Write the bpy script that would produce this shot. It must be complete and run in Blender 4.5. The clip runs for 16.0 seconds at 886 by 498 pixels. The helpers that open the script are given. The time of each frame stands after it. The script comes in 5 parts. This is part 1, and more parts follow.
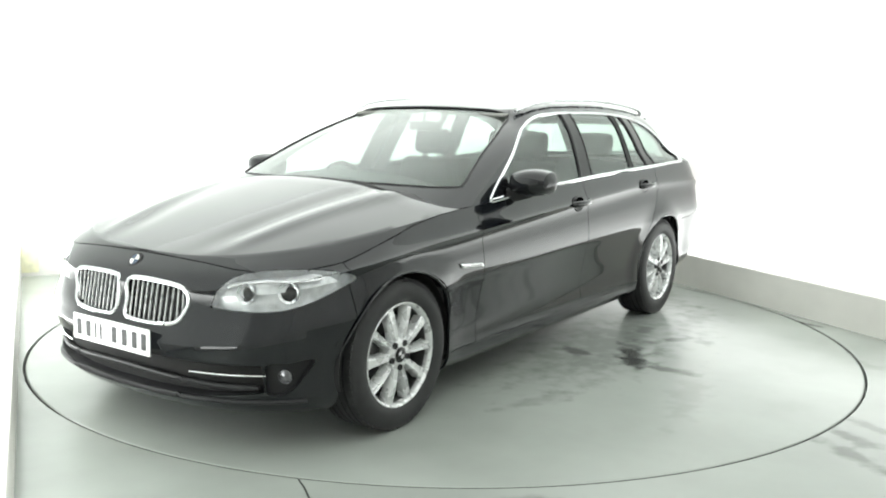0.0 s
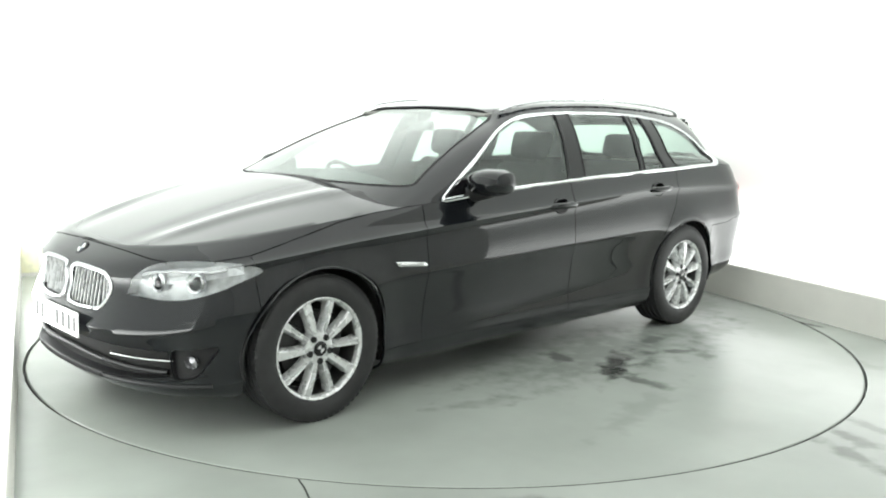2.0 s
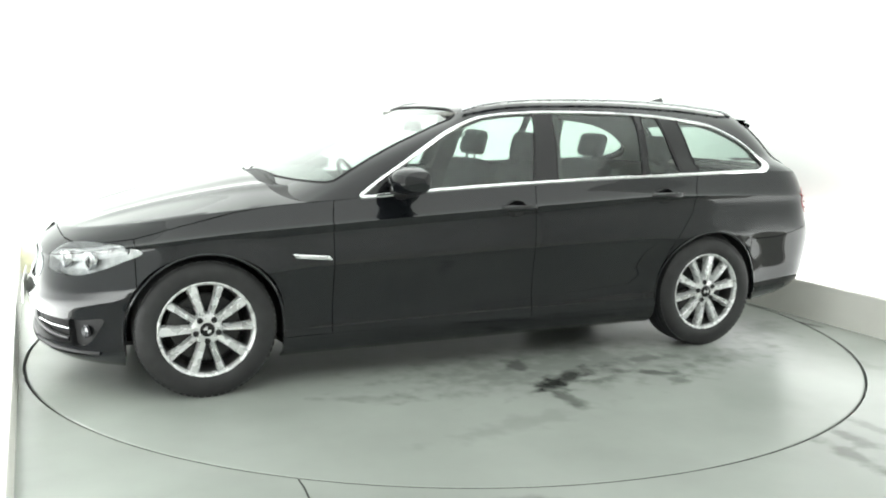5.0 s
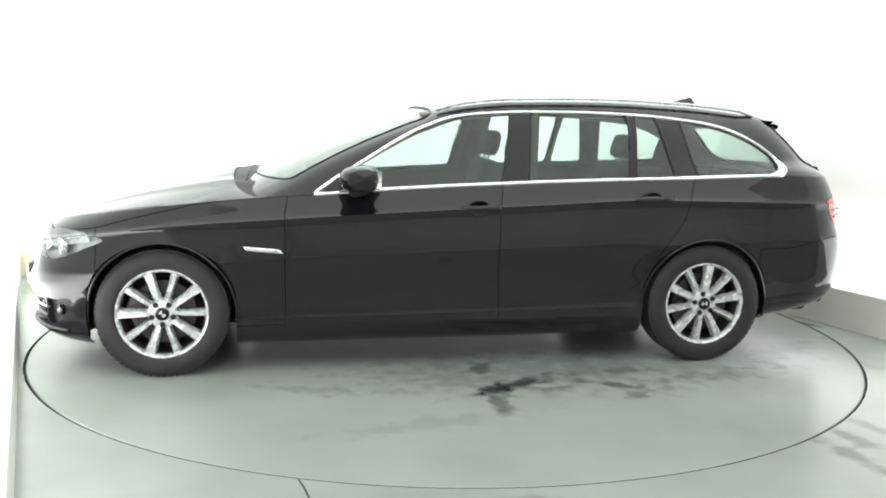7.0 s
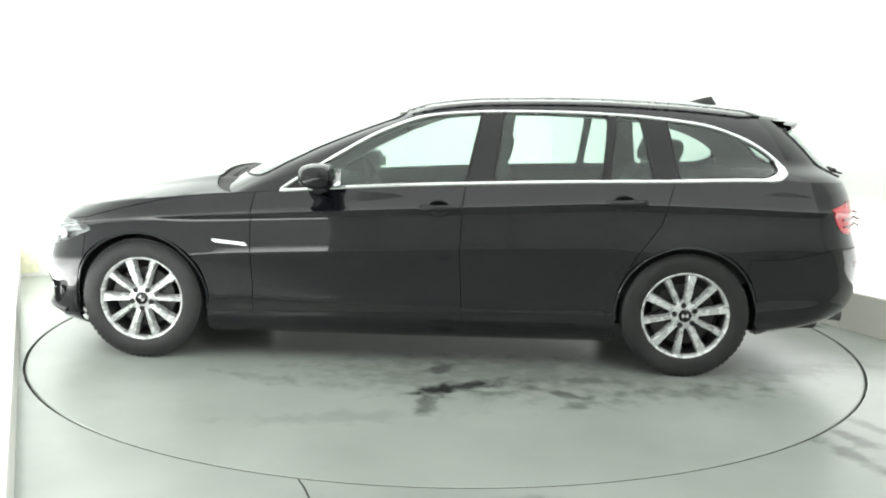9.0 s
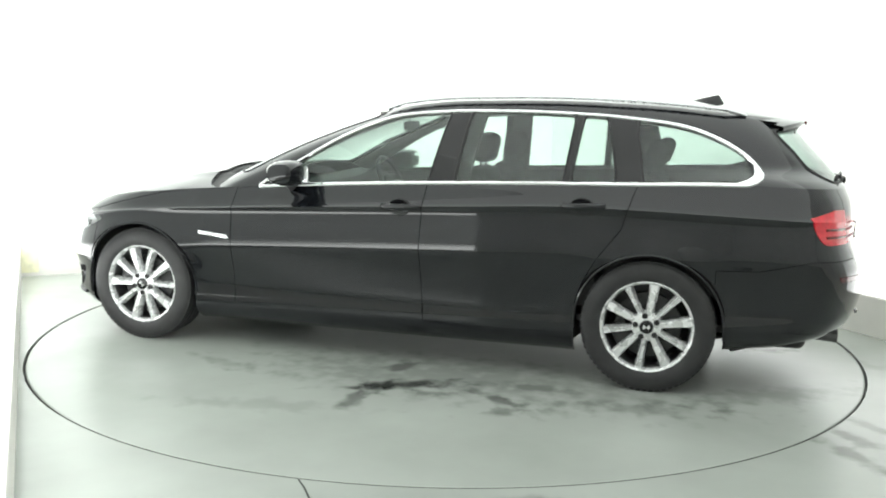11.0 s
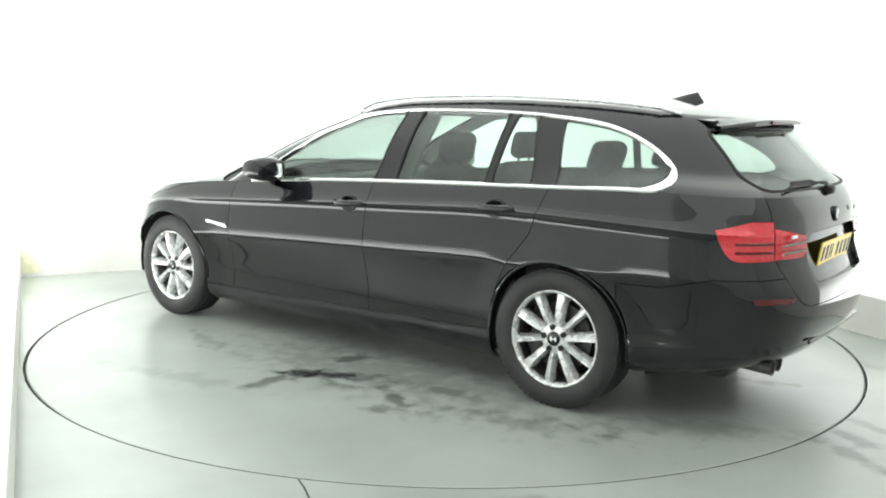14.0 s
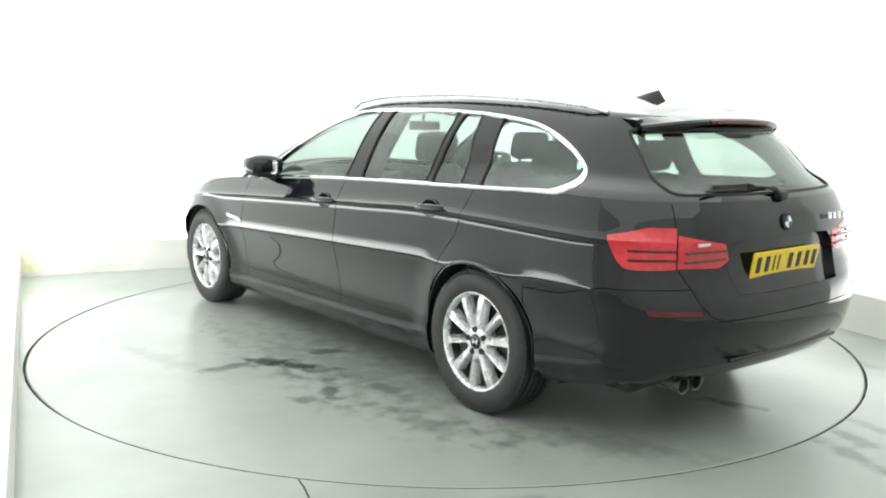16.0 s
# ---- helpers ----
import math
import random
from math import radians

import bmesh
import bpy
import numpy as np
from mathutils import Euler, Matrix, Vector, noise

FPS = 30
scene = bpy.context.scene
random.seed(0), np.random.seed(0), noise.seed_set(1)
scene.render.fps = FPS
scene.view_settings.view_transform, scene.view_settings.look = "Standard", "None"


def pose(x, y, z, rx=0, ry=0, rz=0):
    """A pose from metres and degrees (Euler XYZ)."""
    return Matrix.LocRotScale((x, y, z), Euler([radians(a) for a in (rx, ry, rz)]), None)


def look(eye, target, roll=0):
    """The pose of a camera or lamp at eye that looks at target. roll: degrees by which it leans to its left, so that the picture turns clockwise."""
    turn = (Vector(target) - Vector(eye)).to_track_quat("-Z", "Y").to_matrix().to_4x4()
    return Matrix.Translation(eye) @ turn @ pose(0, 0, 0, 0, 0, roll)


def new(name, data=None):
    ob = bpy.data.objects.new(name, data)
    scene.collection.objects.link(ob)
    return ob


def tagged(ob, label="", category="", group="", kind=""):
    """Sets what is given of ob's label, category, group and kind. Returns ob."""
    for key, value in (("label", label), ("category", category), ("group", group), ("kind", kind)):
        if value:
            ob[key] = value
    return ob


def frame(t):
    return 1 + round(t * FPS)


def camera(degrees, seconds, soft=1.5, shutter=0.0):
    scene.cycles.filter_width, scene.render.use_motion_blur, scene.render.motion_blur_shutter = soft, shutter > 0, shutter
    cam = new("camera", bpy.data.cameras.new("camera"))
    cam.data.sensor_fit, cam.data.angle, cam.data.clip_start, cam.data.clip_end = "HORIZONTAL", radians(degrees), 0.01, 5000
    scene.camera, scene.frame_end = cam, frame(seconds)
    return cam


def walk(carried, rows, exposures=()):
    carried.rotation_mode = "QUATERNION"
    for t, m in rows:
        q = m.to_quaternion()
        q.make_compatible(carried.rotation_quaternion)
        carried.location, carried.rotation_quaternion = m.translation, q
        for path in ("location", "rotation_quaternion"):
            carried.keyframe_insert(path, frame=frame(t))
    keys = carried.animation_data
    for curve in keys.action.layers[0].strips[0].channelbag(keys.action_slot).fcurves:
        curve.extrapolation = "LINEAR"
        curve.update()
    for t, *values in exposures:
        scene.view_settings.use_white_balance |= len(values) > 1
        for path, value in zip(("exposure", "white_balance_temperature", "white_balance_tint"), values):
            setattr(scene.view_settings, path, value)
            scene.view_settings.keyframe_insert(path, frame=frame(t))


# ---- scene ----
# camera: fixed on a bracket beside the studio's side wall
cam = camera(53.06, 16.0, soft=2.0)
EYE = (0.0, -5.610, 1.382)
FORWARD = (-0.00420, 0.98843, -0.15162)
CAM_POSE = look(EYE, tuple(EYE[i] + FORWARD[i] for i in range(3)), 1.0415)
walk(cam, [(0.0, CAM_POSE), (16.0, CAM_POSE)], exposures=[(0.0, 0.0), (16.0, 0.0)])

# the room is turned against the camera; u runs along its width, v along its depth
ROOM = radians(25.2)
U = Vector((math.cos(ROOM), math.sin(ROOM), 0))
V = Vector((-math.sin(ROOM), math.cos(ROOM), 0))
HALF_W, BACK, FRONT, HIGH = 2.50, 2.82, -5.45, 3.1
DISC_R = 2.472


def room(u, v, z):
    return U * u + V * v + Vector((0, 0, z))


# ---- light: dim neutral world; the walls are luminous ----
world = bpy.data.worlds.new("world")
scene.world = world
world.use_nodes = True
world.node_tree.nodes["Background"].inputs[0].default_value = (0.9, 1.0, 0.95, 1)
world.node_tree.nodes["Background"].inputs[1].default_value = 0.05


# the studio is lit by its walls: white cloth glowing for unseen lamps behind it, strongest along the foot of each wall
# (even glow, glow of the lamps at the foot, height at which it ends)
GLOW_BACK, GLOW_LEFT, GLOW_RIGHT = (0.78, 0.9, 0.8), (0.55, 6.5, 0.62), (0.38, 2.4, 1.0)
# the ceiling is out of view; its even glow is added for unseen lamps
GLOW_CEILING = 1.38


# ---- materials ----
def material(name, color=(0.5, 0.5, 0.5), rough=0.5, metal=0.0, coat=0.0, spec=0.5, spread=0.0, scale=4.0, bump=0.0, bump_scale=60.0,
             rough_spread=0.0, emit=0.0, glass=0.0, ior=1.45, object_space=True):
    m = bpy.data.materials.new(name)
    m.use_nodes = True
    n, l = m.node_tree.nodes, m.node_tree.links
    b = n["Principled BSDF"]
    b.inputs["Base Color"].default_value = (*color, 1)
    b.inputs["Roughness"].default_value = rough
    b.inputs["Metallic"].default_value = metal
    b.inputs["Coat Weight"].default_value = coat
    b.inputs["Coat Roughness"].default_value = 0.03
    b.inputs["Specular IOR Level"].default_value = spec
    b.inputs["IOR"].default_value = ior
    b.inputs["Transmission Weight"].default_value = glass
    if emit:
        b.inputs["Emission Color"].default_value = (*color, 1)
        b.inputs["Emission Strength"].default_value = emit
    co = n.new("ShaderNodeTexCoord")
    out = co.outputs["Object"]
    if spread or rough_spread:
        big = n.new("ShaderNodeTexNoise")
        big.inputs["Scale"].default_value = scale
        big.inputs["Detail"].default_value = 6
        l.new(out, big.inputs["Vector"])
        if spread:
            ramp = n.new("ShaderNodeMapRange")
            ramp.inputs["From Min"].default_value, ramp.inputs["From Max"].default_value = 0.3, 0.7
            ramp.inputs["To Min"].default_value, ramp.inputs["To Max"].default_value = 1 - spread, 1 + spread
            l.new(big.outputs["Fac"], ramp.inputs["Value"])
            mul = n.new("ShaderNodeVectorMath")
            mul.operation = "SCALE"
            mul.inputs[0].default_value = color
            l.new(ramp.outputs["Result"], mul.inputs["Scale"])
            l.new(mul.outputs["Vector"], b.inputs["Base Color"])
        if rough_spread:
            ramp = n.new("ShaderNodeMapRange")
            ramp.inputs["From Min"].default_value, ramp.inputs["From Max"].default_value = 0.3, 0.7
            ramp.inputs["To Min"].default_value, ramp.inputs["To Max"].default_value = max(0, rough - rough_spread), rough + rough_spread
            l.new(big.outputs["Fac"], ramp.inputs["Value"])
            l.new(ramp.outputs["Result"], b.inputs["Roughness"])
    if bump:
        fine = n.new("ShaderNodeTexNoise")
        fine.inputs["Scale"].default_value = bump_scale
        fine.inputs["Detail"].default_value = 4
        l.new(out, fine.inputs["Vector"])
        bp = n.new("ShaderNodeBump")
        bp.inputs["Strength"].default_value = bump
        bp.inputs["Distance"].default_value = 0.002
        l.new(fine.outputs["Fac"], bp.inputs["Height"])
        l.new(bp.outputs["Normal"], b.inputs["Normal"])
    return m


def floor_material(name, base, stains):
    """Painted concrete with soft mottling, tyre scuffs and, where given, dark stains: (x, y, length, width, turn, strength)."""
    m = material(name, base, 0.27, bump=0.05, bump_scale=25)
    n, l = m.node_tree.nodes, m.node_tree.links
    b = n["Principled BSDF"]
    co = n.new("ShaderNodeTexCoord")
    mot = n.new("ShaderNodeTexNoise")
    mot.inputs["Scale"].default_value, mot.inputs["Detail"].default_value = 1.3, 8
    l.new(co.outputs["Object"], mot.inputs["Vector"])
    ramp = n.new("ShaderNodeMapRange")
    ramp.inputs["From Min"].default_value, ramp.inputs["From Max"].default_value = 0.35, 0.7
    ramp.inputs["To Min"].default_value, ramp.inputs["To Max"].default_value = 1.05, 0.86
    l.new(mot.outputs["Fac"], ramp.inputs["Value"])
    factor = ramp.outputs["Result"]
    warp = n.new("ShaderNodeTexNoise")
    warp.inputs["Scale"].default_value, warp.inputs["Detail"].default_value = 9, 8
    l.new(co.outputs["Object"], warp.inputs["Vector"])
    for x, y, length, width, turn, strength in stains:
        mp = n.new("ShaderNodeMapping")
        mp.vector_type = "TEXTURE"
        mp.inputs["Location"].default_value = (x, y, 0)
        mp.inputs["Rotation"].default_value = (0, 0, radians(turn))
        mp.inputs["Scale"].default_value = (length, width, 1)
        l.new(co.outputs["Object"], mp.inputs["Vector"])
        ln = n.new("ShaderNodeVectorMath")
        ln.operation = "LENGTH"
        l.new(mp.outputs["Vector"], ln.inputs[0])
        add = n.new("ShaderNodeMath")
        add.operation = "MULTIPLY_ADD"
        l.new(warp.outputs["Fac"], add.inputs[0])
        add.inputs[1].default_value = 2.6
        l.new(ln.outputs["Value"], add.inputs[2])
        mr = n.new("ShaderNodeMapRange")
        mr.interpolation_type = "SMOOTHSTEP"
        mr.inputs["From Min"].default_value, mr.inputs["From Max"].default_value = 1.45, 2.5
        mr.inputs["To Min"].default_value, mr.inputs["To Max"].default_value = 1 - strength, 1.0
        l.new(add.outputs["Value"], mr.inputs["Value"])
        mu = n.new("ShaderNodeMath")
        mu.operation = "MULTIPLY"
        l.new(factor, mu.inputs[0])
        l.new(mr.outputs["Result"], mu.inputs[1])
        factor = mu.outputs["Value"]
    sc = n.new("ShaderNodeVectorMath")
    sc.operation = "SCALE"
    sc.inputs[0].default_value = base
    l.new(factor, sc.inputs["Scale"])
    l.new(sc.outputs["Vector"], b.inputs["Base Color"])
    return m


PAINT = material("black_paint", (0.006, 0.007, 0.009), 0.12, coat=1.0, spec=0.08, rough_spread=0.03, scale=9)
TRIM_BLACK = material("black_plastic", (0.012, 0.012, 0.013), 0.5, spread=0.15, scale=30, bump=0.1, bump_scale=300)
GLOSS_BLACK = material("gloss_black", (0.006, 0.006, 0.007), 0.08, spread=0.1)
RUBBER = material("tyre_rubber", (0.026, 0.026, 0.027), 0.58, spread=0.2, scale=14, bump=0.2, bump_scale=120)
ALLOY = material("silver_alloy", (0.72, 0.73, 0.73), 0.28, metal=0.45, spread=0.05, scale=20, rough_spread=0.06)
DARK_METAL = material("dark_metal", (0.05, 0.05, 0.05), 0.5, metal=0.6, spread=0.3, scale=15)
CHROME = material("satin_chrome", (0.86, 0.87, 0.88), 0.10, metal=1.0, rough_spread=0.04, scale=30)
RAIL = material("satin_rail_metal", (0.62, 0.63, 0.64), 0.28, metal=0.95, rough_spread=0.06, scale=20)
LINER = material("wheel_arch_liner", (0.008, 0.008, 0.008), 0.8, spread=0.2, scale=20)
GLASS = material("tinted_glass", (0.70, 0.80, 0.75), 0.0, glass=1.0, ior=1.45)
LAMP_GLASS = material("clear_lamp_glass", (0.97, 0.98, 0.98), 0.02, glass=1.0, ior=1.3)
RED_LAMP = material("red_lamp_plastic", (0.62, 0.010, 0.025), 0.10, coat=1.0, spread=0.15, scale=40)
RED_DARK = material("dark_red_lamp_plastic", (0.10, 0.003, 0.005), 0.15, coat=0.6, spread=0.15, scale=40)
CLEAR_LAMP = material("clear_reflector", (0.75, 0.75, 0.76), 0.15, metal=0.5, spread=0.1, scale=60)
SEAT = material("dark_seat_cloth", (0.03, 0.03, 0.032), 0.85, spread=0.2, scale=25, bump=0.3, bump_scale=200)
CABIN = material("grey_cabin_trim", (0.05, 0.05, 0.05), 0.7, spread=0.15, scale=15, bump=0.1, bump_scale=200)
CLOTH = material("headliner_cloth", (0.35, 0.35, 0.33), 0.9, spread=0.06, scale=12)
PLATE_Y = material("yellow_plate", (0.86, 0.62, 0.03), 0.35, spread=0.05, scale=20)
PLATE_W = material("white_plate", (0.82, 0.82, 0.80), 0.3, spread=0.03, scale=20)


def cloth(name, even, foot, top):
    """White cloth that glows for unseen lamps behind it, more strongly near its lower edge."""
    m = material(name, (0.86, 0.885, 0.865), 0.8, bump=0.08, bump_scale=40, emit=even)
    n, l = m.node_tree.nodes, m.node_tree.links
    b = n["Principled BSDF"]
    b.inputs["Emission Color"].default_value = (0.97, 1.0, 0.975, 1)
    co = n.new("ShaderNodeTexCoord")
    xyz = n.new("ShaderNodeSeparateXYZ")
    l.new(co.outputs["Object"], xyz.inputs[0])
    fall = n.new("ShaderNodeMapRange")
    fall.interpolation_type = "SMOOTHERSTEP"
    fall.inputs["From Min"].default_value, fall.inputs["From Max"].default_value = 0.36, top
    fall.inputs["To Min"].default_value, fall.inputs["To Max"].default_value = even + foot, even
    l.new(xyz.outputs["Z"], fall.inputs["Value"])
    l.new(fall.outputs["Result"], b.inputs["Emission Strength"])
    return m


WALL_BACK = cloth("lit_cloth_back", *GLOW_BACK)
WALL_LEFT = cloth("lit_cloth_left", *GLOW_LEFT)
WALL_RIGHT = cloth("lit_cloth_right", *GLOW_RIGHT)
PLAIN_WALL = material("plain_grey_wall_paint", (0.80, 0.80, 0.785), 0.75, spread=0.08, scale=2.0, bump=0.1, bump_scale=40)
PLINTH = material("grey_white_plinth_paint", (0.85, 0.835, 0.79), 0.6, spread=0.06, scale=2.5, bump=0.15, bump_scale=30)
CEILING = material("glowing_ceiling", (0.86, 0.885, 0.865), 0.8, bump=0.08, bump_scale=40, emit=GLOW_CEILING)
YELLOW = material("faded_yellow_paint", (0.86, 0.84, 0.62), 0.6, spread=0.15, scale=14)
GAP = material("dark_gap", (0.03, 0.035, 0.03), 0.8, spread=0.2, scale=10)


# ---- mesh helpers ----
def link(name, bm, mat, parent=None, label="", smooth=True, angle=35):
    me = bpy.data.meshes.new(name)
    bm.normal_update()
    bm.to_mesh(me)
    bm.free()
    me.materials.append(mat)
    if smooth:
        me.shade_smooth()
        me.set_sharp_from_angle(angle=radians(angle))
    ob = new(name, me)
    if parent is not None:
        ob.parent = parent
    if label:
        ob["label"] = label
    return ob


def part(name, bm, mat, parent, label="", smooth=True, angle=35):
    return link(name, bm, mat, parent, label, smooth, angle)


def box_into(bm, x0, x1, y0, y1, z0, z1, bevel=0.0, seg=2, m=None):
    g = bmesh.ops.create_cube(bm, size=1)["verts"]
    for v in g:
        v.co = Vector((x0 + (v.co.x + 0.5) * (x1 - x0), y0 + (v.co.y + 0.5) * (y1 - y0), z0 + (v.co.z + 0.5) * (z1 - z0)))
    if bevel:
        es = list({e for v in g for e in v.link_edges})
        g = bmesh.ops.bevel(bm, geom=es, offset=bevel, segments=seg, affect="EDGES", profile=0.5)["verts"]
    if m is not None:
        bmesh.ops.transform(bm, matrix=m, verts=list(g))
    return bm


def box(x0, x1, y0, y1, z0, z1, bevel=0.0, seg=2):
    return box_into(bmesh.new(), x0, x1, y0, y1, z0, z1, bevel, seg)


def tube_into(bm, pts, r, n=8, closed=False, flat=None):
    """A tube of radius r along pts; flat=(a, b): half axes of an oval section instead."""
    pts = [Vector(p) for p in pts]
    k = len(pts)
    rings = []
    for i, p in enumerate(pts):
        a = pts[(i - 1) % k] if (closed or i > 0) else p
        b = pts[(i + 1) % k] if (closed or i < k - 1) else p
        d = (b - a).normalized()
        side = d.cross(Vector((0, 1, 0)))
        if side.length < 0.2:
            side = d.cross(Vector((0, 0, 1)))
        side.normalize()
        up = side.cross(d)
        ra, rb = flat if flat else (r, r)
        rings.append([bm.verts.new(p + side * ra * math.cos(2 * math.pi * j / n) + up * rb * math.sin(2 * math.pi * j / n)) for j in range(n)])
    for i in range(k if closed else k - 1):
        a, b = rings[i], rings[(i + 1) % k]
        for j in range(n):
            bm.faces.new((a[j], a[(j + 1) % n], b[(j + 1) % n], b[j]))
    if not closed:
        bm.faces.new(rings[0])
        bm.faces.new(rings[-1][::-1])
    bmesh.ops.recalc_face_normals(bm, faces=bm.faces)
    return bm


def spin_into(bm, profile, n=48, closed=False, axis="Y"):
    """Turn a profile of (radius, offset along the axis) about the y axis."""
    rings = []
    for i in range(n):
        a = 2 * math.pi * i / n
        rings.append([bm.verts.new((r * math.cos(a), o, r * math.sin(a))) for r, o in profile])
    k = len(profile)
    for i in range(n):
        a, b = rings[i], rings[(i + 1) % n]
        for j in range(k if closed else k - 1):
            bm.faces.new((a[j], a[(j + 1) % k], b[(j + 1) % k], b[j]))
    bmesh.ops.recalc_face_normals(bm, faces=bm.faces)
    return bm


# ---- the setting ----
def wall(name, a, b, thick, label, mat):
    """A wall whose inner face runs from a to b in (u, v), with a plinth at its foot."""
    a, b = room(*a, 0), room(*b, 0)
    d = (b - a).normalized()
    a, b = a - d * (0.02 if name in ("wall_back", "wall_front") else 0), b + d * (0.02 if name in ("wall_back", "wall_front") else 0)
    out = Vector((-d.y, d.x, 0))
    bm = bmesh.new()
    n = 24
    rows = []
    for z in (0.262, 0.9, 1.8, HIGH + 0.1):
        rows.append([bm.verts.new(a.lerp(b, i / n) + out * 0.012 + Vector((0, 0, z))) for i in range(n + 1)])
    for r0, r1 in zip(rows, rows[1:]):
        for i in range(n):
            bm.faces.new((r0[i], r0[i + 1], r1[i + 1], r1[i]))
    g = bmesh.ops.extrude_face_region(bm, geom=list(bm.faces))["geom"]
    for v in g:
        if isinstance(v, bmesh.types.BMVert):
            v.co += out * thick
    bmesh.ops.recalc_face_normals(bm, faces=bm.faces)
    w = link(name, bm, mat, smooth=False)
    tagged(w, label, "wall", kind="structure")
    bm = bmesh.new()
    verts = []
    for i in range(n + 1):
        p = a.lerp(b, i / n)
        verts.append([bm.verts.new(p + out * o + Vector((0, 0, z))) for o, z in ((0, -0.02), (0, 0.252), (0.004, 0.26), (0.012, 0.264), (thick, 0.264), (thick, -0.02))])
    for r0, r1 in zip(verts, verts[1:]):
        for j in range(5):
            bm.faces.new((r0[j], r0[j + 1], r1[j + 1], r1[j]))
    bm.faces.new(verts[0])
    bm.faces.new(verts[-1][::-1])
    bmesh.ops.recalc_face_normals(bm, faces=bm.faces)
    pl = link("plinth", bm, PLINTH, w, "low grey-white painted plinth", smooth=False)
    return w


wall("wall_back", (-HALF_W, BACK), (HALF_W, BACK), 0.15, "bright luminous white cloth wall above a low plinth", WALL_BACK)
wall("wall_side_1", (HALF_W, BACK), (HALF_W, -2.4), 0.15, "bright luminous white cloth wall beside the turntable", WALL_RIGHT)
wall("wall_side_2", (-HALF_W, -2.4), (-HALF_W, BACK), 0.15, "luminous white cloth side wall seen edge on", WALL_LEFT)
# the bay's entrance end is not lit
wall("wall_side_3", (HALF_W, -2.4), (HALF_W, FRONT), 0.15, "plain grey painted wall at the entrance end", PLAIN_WALL)
wall("wall_side_4", (-HALF_W, FRONT), (-HALF_W, -2.4), 0.15, "plain grey painted wall at the entrance end", PLAIN_WALL)
wall("wall_front", (HALF_W, FRONT), (-HALF_W, FRONT), 0.15, "plain grey painted wall closing the studio", PLAIN_WALL)


def ceiling():
    bm = bmesh.new()
    box_into(bm, -HALF_W - 0.2, HALF_W + 0.2, FRONT - 0.2, BACK + 0.2, HIGH, HIGH + 0.12)
    bmesh.ops.transform(bm, matrix=Matrix.Rotation(ROOM, 4, "Z"), verts=bm.verts)
    ob = link("ceiling", bm, CEILING, smooth=False)
    tagged(ob, "evenly lit white cloth studio ceiling", "ceiling", kind="structure")


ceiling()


FLOOR_BASE = (0.345, 0.370, 0.343)
FLOOR = floor_material("painted_concrete", FLOOR_BASE, [
    (1.80, -1.86, 0.24, 0.06, -72, 0.60), (1.72, -2.10, 0.30, 0.06, -70, 0.55), (1.95, -1.70, 0.22, 0.045, -60, 0.45),
    (2.48, 0.32, 0.13, 0.035, -62, 0.80), (0.31, -2.57, 0.14, 0.05, 5, 0.30), (2.25, -0.4, 0.5, 0.12, -62, 0.18)])
TABLE = floor_material("painted_turntable", FLOOR_BASE, [
    (-0.19, 1.21, 0.26, 0.10, 27, 0.78), (-0.03, 1.32, 0.15, 0.10, 55, 0.65), (0.0, 1.50, 0.22, 0.07, 88, 0.55),
    (-0.34, 1.30, 0.16, 0.05, 20, 0.40), (-0.70, 1.31, 0.26, 0.06, 145, 0.50), (-0.74, 1.43, 0.13, 0.06, 60, 0.45),
    (-0.03, 0.90, 0.17, 0.08, 80, 0.50), (-0.75, 1.04, 0.28, 0.07, 5, 0.35), (-0.40, 1.02, 1.25, 0.40, 0, 0.28),
    (-1.30, 1.20, 0.50, 0.10, 10, 0.24), (0.90, 1.20, 0.30, 0.07, -20, 0.18), (-1.98, -0.19, 0.17, 0.06, 20, 0.55),
    (-1.95, 0.75, 0.55, 0.14, 35, 0.25), (0.35, 1.75, 0.5, 0.10, 12, 0.14)])


